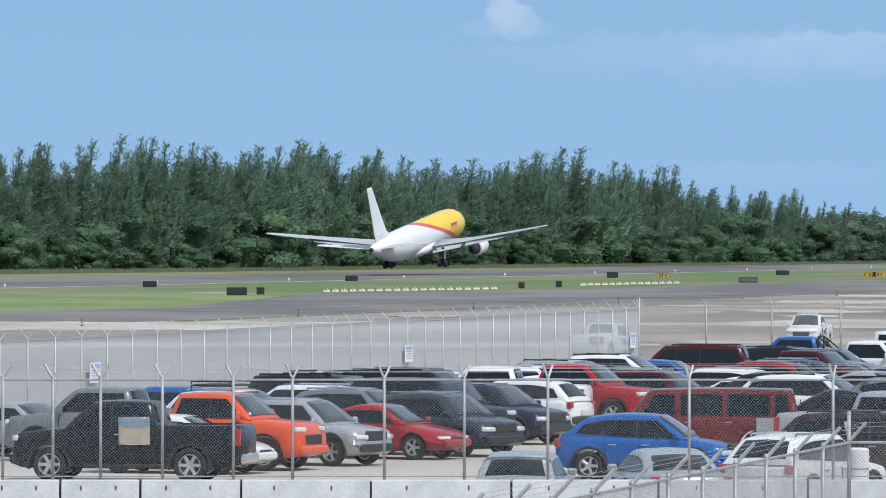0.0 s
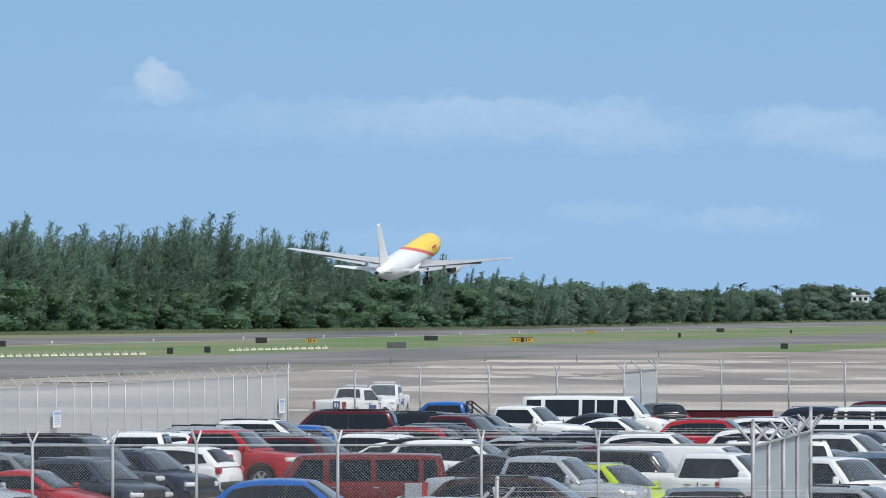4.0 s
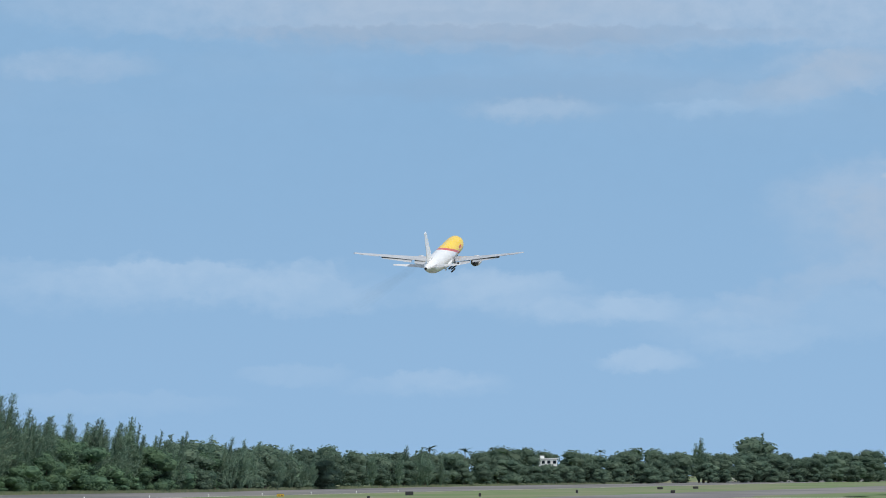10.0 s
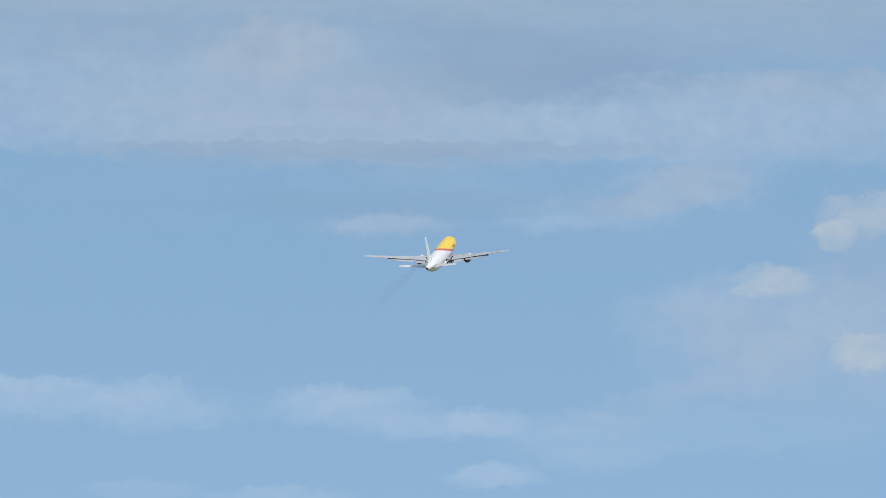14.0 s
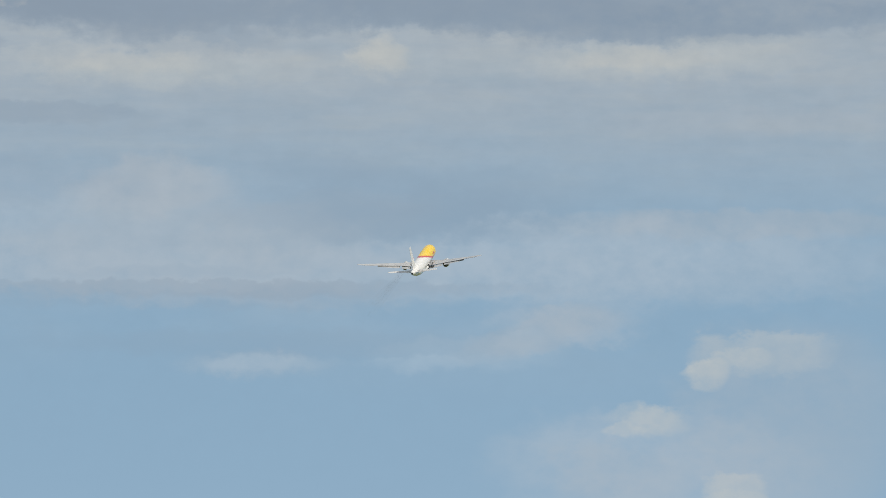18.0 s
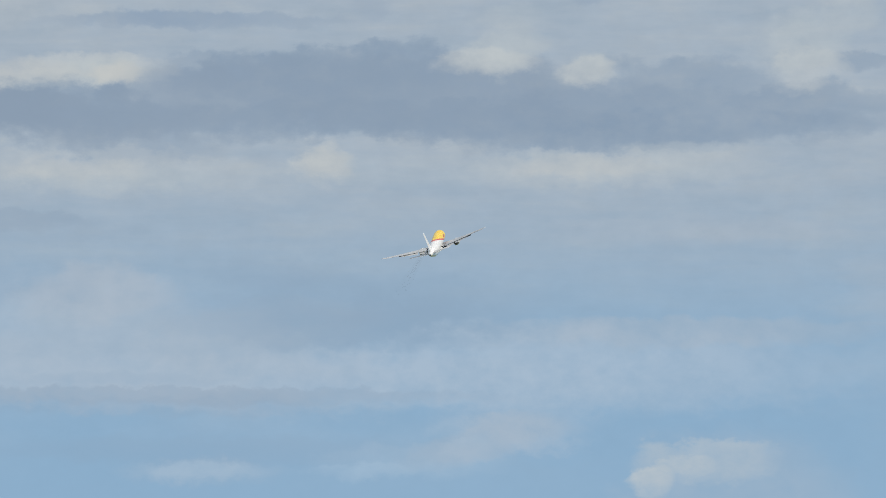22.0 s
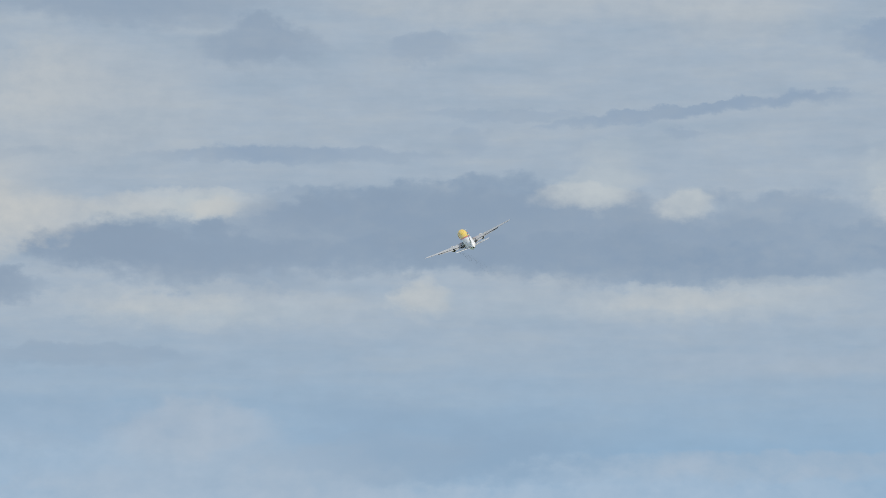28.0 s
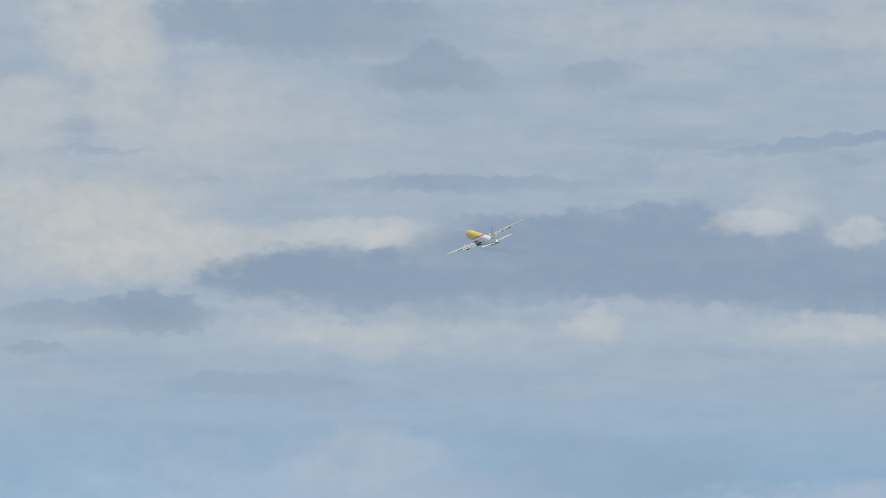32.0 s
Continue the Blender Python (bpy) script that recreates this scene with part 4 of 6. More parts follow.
# kind, colour, x, y, nose's turn from east towards the camera in degrees, extra
FRONT_CARS = (
    ("sedan", "silver", -11.19, 164.55, 38, ""),
    ("pickup", "grey", -8.51, 160.69, 195, ""),
    ("pickup", "charcoal", -7.38, 147.60, 190, ""),
    ("suv", "blue", -7.85, 172.09, 200, ""),
    ("suv", "white", -5.53, 168.44, 35, "rack"),
    ("pickup", "orange", -5.80, 155.30, 23, ""),
    ("sedan", "white", -6.50, 152.58, 20, ""),
    ("suv", "silver", -3.53, 158.37, 33, ""),
    ("suv", "white", -4.14, 174.90, 200, ""),
    ("big", "charcoal", -3.23, 177.35, 30, "bars"),
    ("sedan", "red", -1.62, 162.84, 28, ""),
    ("big", "black", -0.66, 184.91, 30, ""),
    ("suv", "white", 0.28, 190.39, 30, ""),
    ("boxy", "charcoal", -0.30, 171.63, 40, ""),
    ("suv", "slate", 0.02, 165.21, 42, ""),
    ("sedan", "black", 0.95, 178.52, 38, ""),
    ("suv", "navy", 1.41, 174.81, 36, ""),
    ("suv", "white", 2.09, 181.03, 205, ""),
    ("sedan", "white", 3.25, 196.59, 35, ""),
    ("sedan", "navy", 4.28, 205.23, 32, ""),
    ("pickup", "red", 3.95, 190.98, 26, ""),
    ("pickup", "white", 1.64, 187.16, 190, ""),
    ("suv", "white", 2.94, 199.72, 25, ""),
    ("wagon", "silver", 4.29, 207.85, 35, ""),
    ("wagon", "white", 6.21, 218.30, 25, ""),
)
MIDDLE_CARS = (
    ("sedan", "slate", 6.17, 210.37, 40, ""),
    ("big", "maroon", 8.93, 228.11, 190, ""),
    ("suv", "maroon", 6.82, 193.37, 35, ""),
    ("suv", "white", 8.63, 197.46, 205, ""),
    ("suv", "crimson", 10.47, 207.87, 205, ""),
    ("estate", "brick", 6.49, 159.77, 183, "panel"),
    ("compact", "blue", 4.92, 148.18, 15, ""),
    ("hatch", "silver", 1.64, 125.33, -84, ""),
    ("sedan", "silver", 4.62, 128.19, -102, ""),
    ("suv", "white", 7.68, 130.99, -58, ""),
    ("wagon", "brown", 10.21, 145.83, 18, ""),
    ("pickup", "silver", 11.31, 156.33, 25, ""),
    ("suv", "lime", 13.22, 158.67, 42, ""),
    ("boxy", "charcoal", 12.89, 129.78, -86, ""),
    ("boxy", "black", 14.20, 163.31, 20, ""),
    ("cargo", "white", 16.14, 165.59, 25, ""),
    ("pickup", "white", 16.16, 159.76, 30, ""),
    ("big", "white", 18.87, 176.26, 185, ""),
    ("suv", "red", 22.44, 220.89, 20, ""),
    ("suv", "white", 22.41, 203.27, 25, ""),
    ("van", "white", 20.54, 250.70, 15, ""),
    ("hatch", "black", 24.88, 270.00, -100, ""),
    ("pickup", "white", 16.22, 234.67, 30, ""),
    ("sedan", "slate", 20.47, 247.08, 35, ""),
    ("sedan", "bluegrey", 19.54, 254.10, 38, ""),
)
BACK_CARS = (
    ("sedan", "white", 20.19, 237.25, 30, ""),
    ("suv", "black", 14.56, 230.49, 25, ""),
    ("pickup", "blue", 14.26, 245.15, 192, "cage"),
    ("pickup", "maroon", 12.59, 214.77, 30, ""),
    ("sedan", "navy", 12.64, 224.35, 205, ""),
    ("sedan", "grey", 14.69, 218.26, 30, ""),
    ("sedan", "slate", 15.51, 210.44, 28, ""),
    ("wagon", "grey", 14.22, 182.81, 15, ""),
    ("sedan", "white", 15.14, 190.14, 20, ""),
    ("suv", "maroon", 15.74, 180.06, 12, ""),
    ("sedan", "white", 19.24, 207.12, 20, ""),
    ("sedan", "black", 11.37, 178.66, 190, ""),
    ("wagon", "white", 11.18, 186.41, 25, ""),
    ("suv", "black", 9.72, 189.44, 200, ""),
    ("sedan", "silver", 14.16, 203.46, 32, ""),
    ("suv", "navy", 16.72, 199.68, 25, ""),
    ("sedan", "white", 9.37, 194.74, 205, ""),
    ("sedan", "black", 6.37, 201.33, 35, ""),
    ("hatch", "blue", 7.97, 220.21, 20, ""),
    ("suv", "grey", -2.24, 169.90, 30, ""),
    ("suv", "slate", 11.41, 212.89, 210, ""),
    ("sedan", "bluegrey", 14.45, 220.75, 30, ""),
    ("wagon", "charcoal", 13.07, 233.94, 30, ""),
    ("sedan", "white", 12.08, 242.07, 30, ""),
    ("sedan", "charcoal", 16.93, 204.42, 30, ""),
)
EAST_CARS = (
    ("hatch", "white", 14.70, 187.80, 205, ""),
    ("sedan", "maroon", 17.35, 194.44, 30, ""),
    ("suv", "white", 18.26, 196.56, 25, ""),
    ("suv", "navy", 29.68, 247.59, 30, ""),
    ("sedan", "charcoal", 29.28, 250.98, 200, ""),
    ("suv", "white", 25.03, 224.19, 25, ""),
    ("pickup", "black", 29.99, 235.82, 190, ""),
    ("boxy", "white", 30.34, 231.90, 20, ""),
    ("suv", "white", 37.92, 278.16, 25, ""),
    ("suv", "maroon", 34.36, 263.52, 25, ""),
    ("sedan", "charcoal", 35.35, 255.01, 30, ""),
    ("sedan", "red", 34.12, 244.55, 30, ""),
    ("boxy", "white", 26.01, 206.00, 20, "rack"),
    ("suv", "white", 28.86, 209.59, 25, ""),
    ("suv", "navy", 25.17, 199.38, 30, ""),
    ("suv", "white", 24.00, 194.98, 35, ""),
    ("sedan", "white", 26.10, 196.08, 35, ""),
    ("sedan", "grey", 21.99, 184.12, 40, ""),
    ("pickup", "white", 18.43, 154.96, 45, ""),
    ("wagon", "silver", 16.95, 137.73, 30, ""),
    ("suv", "bluegrey", 22.48, 170.05, 35, ""),
    ("suv", "grey", 26.91, 190.40, 30, ""),
    ("sedan", "white", 34.35, 232.47, 30, ""),
    ("suv", "silver", 28.22, 192.17, 30, ""),
)
for kind, colour, x, y, turn, extra in FRONT_CARS + MIDDLE_CARS + BACK_CARS + EAST_CARS:
    vehicle(kind, colour, pose(x, y, 0.05, 0, 0, -90 - turn), extra)


# ---- fences and barriers ----


def link_net(bm, p, q, z0, z1, pitch=0.066, wire=0.0014):
    """Crossed diagonal wires between two posts."""
    p, q = Vector((*p, 0)), Vector((*q, 0))
    run = (q - p).length
    way = (q - p) / run
    side = Vector((-way.y, way.x, 0)) * wire
    h = z1 - z0
    n = int((run + h) / pitch)
    for lean in (1, -1):
        for i in range(n):
            a = i * pitch - h
            # clip the slanting wire to the panel
            t0, t1 = max(0.0, -a), min(h, run - a)
            if t1 - t0 < 0.02:
                continue
            ends = []
            for t in (t0, t1):
                s = a + t if lean > 0 else run - (a + t)
                ends.append(p + way * s + Vector((0, 0, z0 + t)))
            up = Vector((0, 0, wire * 1.3))
            vs = [bm.verts.new(e + o) for e in ends for o in (side + up, up * -1 + side, up * -1 - side, up - side)]
            for k in range(4):
                bm.faces.new((vs[k], vs[(k + 1) % 4], vs[4 + (k + 1) % 4], vs[4 + k]))
    return bm


def fence(name, line, label, z0, z1, post=0.032, net="wire", arms=(), group="perimeter fences", ends=(), strands=True, face=1, tip_steel=None, rails=True):
    """Posts at the places of line, rails, wire or cloth in every bay, leaning arms with barbed strands."""
    f = thing(name, pose(line[0][0], line[0][1], z0), label, "fence", group)
    o = Vector((line[0][0], line[0][1], z0))
    pts = [Vector((x, y, 0)) - Vector((o.x, o.y, 0)) for x, y in line]
    h = z1 - z0
    for i, p in enumerate(pts):
        extra = 0.45 if i in ends else 0.0
        part("post", rods((p, p + Vector((0, 0, h + extra)), post), n=8), tip_steel or STEEL, f, smooth=True)
        part("post_cap", rods((p + Vector((0, 0, h + extra)), p + Vector((0, 0, h + extra + 0.05)), post * 1.25, post * 0.6), n=8), STEEL, f)
        for turn, reach, rise in arms:
            a = radians(turn[i] if isinstance(turn, (tuple, list)) else turn)
            tip = p + Vector((math.cos(a) * reach, math.sin(a) * reach, h + rise))
            part("arm", rods((p + Vector((0, 0, h - 0.02)), tip, post * 0.85), n=5), tip_steel or STEEL, f)
    for p, q in zip(pts, pts[1:]):
        up, low = Vector((0, 0, h - 0.04)), Vector((0, 0, 0.06))
        if rails:
            part("top_rail", rods((p + up, q + up, post * 0.7), n=6), STEEL, f)
            part("bottom_rail", rods((p + low, q + low, post * 0.5), n=5), STEEL, f)
        if net == "wire":
            part("wire_net", link_net(bmesh.new(), (p.x, p.y), (q.x, q.y), 0.05, h - 0.05), WIRE, f)
        elif net:
            way = (q - p).normalized()
            off = Vector((-way.y, way.x, 0)) * 0.045 * face
            ring = [p + off + low, q + off + low, q + off + up, p + off + up]
            part("screen_panel", loft([ring, [v + off * 0.08 for v in ring]]), net, f)
        for turn, reach, rise in arms:
            for k in (0.45, 0.75, 1.0) if strands else ():
                i = pts.index(p)
                a0 = radians(turn[i] if isinstance(turn, (tuple, list)) else turn)
                a1 = radians(turn[i + 1] if isinstance(turn, (tuple, list)) else turn)
                u0 = Vector((math.cos(a0) * reach * k, math.sin(a0) * reach * k, h + rise * k))
                u1 = Vector((math.cos(a1) * reach * k, math.sin(a1) * reach * k, h + rise * k))
                part("barbed_strand", rods((p + u0, q + u1, 0.0035), n=3), WIRE, f)
    return f


def between(p, q, n):
    return [(p[0] + (q[0] - p[0]) * i / n, p[1] + (q[1] - p[1]) * i / n) for i in range(n + 1)]


# concrete barrier with a wire fence on top, across the front of the car park
FRONT_Y = 122.0
FRONT = [-11.35, -10.35, -9.4, -8.69, -7.70, -6.76, -5.54, -4.14, -2.97, -1.16, 0.42, 2.07, 4.86, 7.70, 10.02, 13.1]
front = [(x, FRONT_Y) for x in FRONT]
fence("chain_link_fence", front, "galvanised chain-link fence with forked arms on a concrete barrier", 1.07, 3.08, 0.03, "wire",
      (([180 - 30 - max(0, i - 4) * 4.5 for i in range(len(front))], 0.2, 0.27), ([30 + max(0, i - 4) * 4.5 for i in range(len(front))], 0.2, 0.24)))


def barrier(x0, x1, y):
    L = x1 - x0 - 0.05
    b = thing("concrete_barrier", pose((x0 + x1) / 2, y, 0.05), "white-painted weathered concrete barrier segment below the fence", "barrier", "barrier segments")
    prof = [(-0.3, 0), (-0.3, 0.09), (-0.16, 0.33), (-0.1, 1.0), (-0.08, 1.02), (0.08, 1.02), (0.1, 1.0), (0.16, 0.33), (0.3, 0.09), (0.3, 0)]
    part("segment", loft([[(x, py, pz) for py, pz in prof] for x in (-L / 2, -L / 2 + 0.03, L / 2 - 0.03, L / 2)]), CONCRETE, b)
    for k in (-0.25, 0.2):
        part("drain_stain", boxes((k * L, -0.118, 0.86, 0.03, 0.02, 0.09, 0.005)), STAIN, b)
    part("joint_plate", boxes((L / 2 + 0.02, 0.02, 0.55, 0.04, 0.1, 0.86)), STAIN, b)
    return b


cuts = [-16.0, -13.4, -10.8, -9.1, -7.55, -5.97, -3.98, -1.42, 1.35, 4.25, 7.2, 10.3, 13.25]
for a, b in zip(cuts, cuts[1:]):
    barrier(a, b, FRONT_Y)
for a in range(7):
    barrier(16.0 + a * 3.0, 19.0 + a * 3.0, 136.6)

# the screened jog and the fence that goes on behind it
fence("screened_fence", between((13.1, 122.0), (15.95, 136.6), 4), "short fence run covered with pale grey screen cloth", 0.05, 3.05, 0.04, SHEET, ((160, 0.3, 0.32), (20, 0.3, 0.32)), ends=(0, 4))
fence("chain_link_fence", [(15.95, 136.6), (18.6, 136.7), (21.2, 136.8), (23.8, 136.9), (26.5, 137.0)], "galvanised chain-link fence with forked arms on a concrete barrier", 1.07, 3.07, 0.03, "wire",
      ((140, 0.2, 0.25), (40, 0.2, 0.25)))

# near fence: runs away from the camera to a corner, then across
fence("near_fence", between((0.2, 76.0), (6.93, 105.5), 11), "dull galvanised chain-link fence with single leaning arms", 0.05, 2.38, 0.035, "wire", ((20, 0.32, 0.3),), ends=())
fence("near_fence", [(6.93, 105.5), (9.6, 105.7), (12.35, 106.0)], "dull galvanised chain-link fence with single leaning arms", 0.05, 2.38, 0.035, "wire", ((100, 0.25, 0.3),), ends=(0,))

# far fence round the apron
fence("screened_fence", between((-16.6, 182.0), (9.0, 283.0), 37), "long apron fence covered with pale translucent wind screen", 0.05, 2.7, 0.017, SCREEN, ((180, 0.32, 0.34), (0, 0.2, 0.2)), ends=(37,), face=1, tip_steel=PALE_STEEL)
RIGHT_Y = 286.0
fence("apron_fence", [((X - 784) / 10938 * RIGHT_Y, RIGHT_Y) for X in (1131, 1250, 1366, 1488, 1609, 1728)], "tall steel-post apron fence with forked arms", 0.05, 2.75, 0.04, NET,
      ((150, 0.16, 0.3), (30, 0.16, 0.3)), strands=False, rails=False)
fence("screened_fence", between((24.7, 286), (27.6, 301), 2), "short fence run covered with pale grey screen cloth", 0.05, 2.75, 0.03, GATE, ((165, 0.5, 0.42),), ends=(0, 2), strands=False)
fence("apron_fence", [((X - 784) / 10938 * 301.0, 301.0) for X in (1786, 1902, 2022, 2123, 2238, 2342, 2450, 2560)], "tall steel-post apron fence with forked arms", 0.05, 2.9, 0.04, NET,
      ((150, 0.16, 0.3), (30, 0.16, 0.3)), strands=False, rails=False)


def notice(x, y, z):
    n = thing("notice_board", pose(x + 0.12, y - 0.03, z, 0, 0, 75.8), "white and pale blue notice tied to the screened fence", "sign", "fence notices")
    part("board", boxes((0, 0, 0, 1.15, 0.02, 0.66, 0.004)), WHITE, n)
    part("blue_heading", boxes((0, -0.016, 0.22, 0.98, 0.01, 0.12)), NOTICE_BLUE, n)
    for k in range(4):
        part("text_bar", boxes((0, -0.016, 0.08 - k * 0.09, 0.9 - 0.14 * (k % 2), 0.01, 0.03)), NOTICE_BLUE, n)
    return n


NOTICE_BLUE = surface("notice_blue", (0.25, 0.36, 0.6), (0.32, 0.44, 0.68), 3.0, 9.0, 0.5)
for row in ((-1.46, 241.8, 1.36), (-11.49, 202.1, 1.46), (8.54, 281.4, 1.22)):
    notice(*row)

p = thing("metal_sheet", pose(-6.1, FRONT_Y - 0.06, 2.03, 2, 0, -4), "bare polished metal sheet wired to the chain-link fence", "panel")
SHEET_METAL = surface("polished_sheet", (0.55, 0.53, 0.48), (0.66, 0.63, 0.57), 1.0, 9.0, 0.1, 0.95)
bow = [(0.28 * k / 5, 0.02 * (k / 5) ** 2) for k in range(-5, 6)]
part("sheet", loft([[(x, q - 0.01, z) for z, q in bow] + [(x, q, z) for z, q in reversed(bow)] for x in (-0.315, -0.1, 0.1, 0.315)]), SHEET_METAL, p, "", True)
for sx in (-0.28, 0.28):
    part("tie_wire", rods(((sx, 0.0, 0.2), (sx, 0.07, 0.26), 0.006), n=4), WIRE, p)
t = thing("storage_drum", pose(8.42, 125.2, 0.05), "white cylindrical plastic tank standing behind the barrier", "tank")
part("tank", rods(((0, 0, 0), (0, 0, 1.5), 0.21), ((0, 0, 1.5), (0, 0, 1.54), 0.21, 0.16), n=20), WHITE, t, smooth=False)
part("tank_band", rods(((0, 0, 1.1), (0, 0, 1.13), 0.216), n=20), STEEL, t)

# low dark red rail at the far side of the car park
r = thing("guard_rail", pose(28.6, 284.0, 0.05), "long low dark red guard rail along the car park edge", "rail")
for k in range(6):
    part("rail_post", boxes((-2.5 + k, 0, 0.3, 0.1, 0.1, 0.6)), PAINTS["maroon"], r)
part("rail_beam", boxes((0, 0, 0.72, 5.6, 0.16, 0.3, 0.03)), PAINTS["maroon"], r)
part("rail_cap", boxes((0, 0, 0.9, 5.7, 0.2, 0.06, 0.02)), BLACK, r)

LAMP_ORANGE = surface("orange_lens", (0.42, 0.15, 0.04), (0.5, 0.2, 0.06), 3.0, 9.0, 0.4)

# ---- airfield signs ----


def airfield_sign(X, Y, w, h, colour, label, marks=()):
    x, y = spot(X, Y)
    s = y / K
    W, H = w * s, h * s
    a = thing("airfield_sign", pose(x, y, 0.02), label, "airfield sign", "airfield signs")
    for k in (-0.35, 0.35):
        part("sign_leg", boxes((W * k, 0, H * 0.1, 0.08, 0.08, H * 0.2)), STEEL, a)
    part("sign_box", boxes((0, 0, H * 0.58, W, 0.24, H * 0.84, min(0.05, W * 0.1))), colour, a)
    part("sign_rim", boxes((0, 0, H * 0.99, W * 1.02, 0.28, 0.05)), SIGN_BLACK if colour is SIGN_YELLOW else SIGN_GREY, a)
    for k, mw, mh, mat in marks:
        part("sign_mark", boxes((W * k, -0.128, H * 0.58, W * mw, 0.02, H * mh)), mat, a)
    return a


def sign_text(X, Y, words, size, shift):
    """Raised letters on a sign face."""
    x, y = spot(X, Y)
    cu = bpy.data.curves.new("sign_lettering", "FONT")
    cu.body, cu.size, cu.extrude, cu.align_x = words, size, 0.01, "CENTER"
    ob = new("sign_lettering", cu)
    dg = bpy.context.evaluated_depsgraph_get()
    me = bpy.data.meshes.new_from_object(ob.evaluated_get(dg))
    bpy.data.objects.remove(ob)
    me.materials.clear()
    me.materials.append(SIGN_BLACK)
    return me, pose(shift, -0.14, 0.25, 90, 0, 0)


BACK = "black back of an airfield guidance sign on the grass"
for X, Y, w, h in ((265, 511, 25, 13), (419, 526, 36, 17), (461, 524, 14, 15), (622, 500, 22, 12), (923, 513, 11, 13), (989, 511, 11, 13), (1084, 494, 20, 12), (1385, 489, 24, 10), (1827, 484, 5, 10),
                   (1900, 474, 14, 8), (2014, 504, 13, 11), (2026, 476, 4, 7), (2350, 463, 10, 5), (2414, 462, 10, 5), (2373, 470, 8, 6), (2468, 487, 22, 9), (2335, 492, 5, 9), (2608, 491, 4, 9), (2200, 470, 4, 7)):
    airfield_sign(X, Y, w, h, SIGN_BLACK, BACK)
airfield_sign(1324, 503, 34, 12, SIGN_GREY, "grey back of an airfield guidance sign on the grass")
BARS = ((-0.38, 0.05, 0.4, SIGN_BLACK), (-0.2, 0.04, 0.5, SIGN_BLACK), (-0.12, 0.04, 0.5, SIGN_BLACK), (0.03, 0.16, 0.8, SIGN_BLACK), (0.2, 0.06, 0.5, SIGN_BLACK), (0.34, 0.08, 0.25, SIGN_BLACK))
airfield_sign(1546, 492, 40, 10, SIGN_YELLOW, "yellow airfield direction sign with black marks", BARS)
airfield_sign(1173, 493, 20, 9, SIGN_YELLOW, "small yellow airfield direction sign with black marks", ((-0.25, 0.1, 0.5, SIGN_BLACK), (-0.05, 0.1, 0.5, SIGN_BLACK), (0.25, 0.2, 0.25, SIGN_BLACK)))
airfield_sign(1670, 476, 13, 6, SIGN_YELLOW, "small yellow airfield direction sign with black marks", ((-0.2, 0.1, 0.5, SIGN_BLACK), (0.2, 0.2, 0.25, SIGN_BLACK)))
sign = airfield_sign(2402, 493, 63, 11, SIGN_YELLOW, "long yellow airfield direction sign with black letters", ((-0.21, 0.2, 0.8, SIGN_BLACK), (-0.43, 0.06, 0.2, SIGN_BLACK), (0.45, 0.06, 0.2, SIGN_BLACK)))
for words, shift in (("N2", 0.35), ("N", 1.35), ("N", -1.35)):
    me, m = sign_text(2402, 493, words, 0.75, shift)
    part("letters", me, None, sign).matrix_basis = m


CREAM = surface("cream_paint", (0.66, 0.63, 0.5), (0.78, 0.75, 0.62), 2.0, 9.0, 0.5)


def marker(x, y, turn):
    """Low white bar light: a flat base, two domed lamps and a stub."""
    m = thing("runway_marker", pose(x, y, 0.02, 0, 0, turn), "low white lighting fixture in a row on the grass", "marker", "white marker row")
    part("base", boxes((0, 0, 0.07, 0.8, 0.3, 0.14, 0.04)), CREAM, m)
    for k in (-0.22, 0.22):
        part("lamp", rods(((k, 0, 0.14), (k, 0, 0.3), 0.14, 0.07), n=8), CREAM, m)
    part("stub", rods(((0.05, 0, 0.14), (0.05, 0, 0.48), 0.07, 0.03), n=6), CREAM, m)
    return m


first = marker(*spot(578, 518), 4)
rnd = random.Random(12)
for i in range(1, 20):
    copy_thing(first, pose(*spot(578 + i * 15.6, 518 - i * 0.25), 0.02, 0, 0, rnd.uniform(-8, 8)))
for i in range(14):
    copy_thing(first, pose(*spot(1032 + i * 12.7, 506.5 - i * 0.3), 0.02, 0, 0, rnd.uniform(-8, 8)))

for X, Y, h in ((145, 578, 15), (528, 561, 13), (838, 548, 13), (1095, 537, 11), (1313, 530, 12), (1481, 524, 12), (1644, 525, 11), (1790, 517, 10)):
    x, y = spot(X, Y)
    m = thing("edge_post", pose(x, y, 0.02), "thin grey edge post beside the taxiway", "post", "taxiway edge posts")
    part("shaft", rods(((0, 0, 0), (0, 0, h * y / K), 0.035), n=6), SIGN_GREY, m)
    part("foot", rods(((0, 0, 0), (0, 0, 0.06), 0.14), n=8), SIGN_GREY, m)
for i in range(14):
    x, y = field(241.8, 700 + i * 60)
    m = thing("edge_light", pose(x, y, 0.03), "small white runway edge light", "runway light", "runway edge lights")
    part("stem", rods(((0, 0, 0), (0, 0, 0.3), 0.06), n=6), WHITE, m)
    part("dome", rods(((0, 0, 0.3), (0, 0, 0.55), 0.16, 0.08), n=8), WHITE, m)


w = thing("warning_lamp", pose(18.55, 136.55, 3.06), "small orange warning lamp clipped to a fence post", "lamp")
part("bracket", rods(((0, 0, -0.1), (-0.05, 0, 0.3), 0.03), n=6), STEEL, w)
part("lamp_body", boxes((-0.05, 0, 0.34, 0.1, 0.1, 0.16, 0.02, Matrix.Rotation(0.35, 4, "Y"))), LAMP_ORANGE, w)


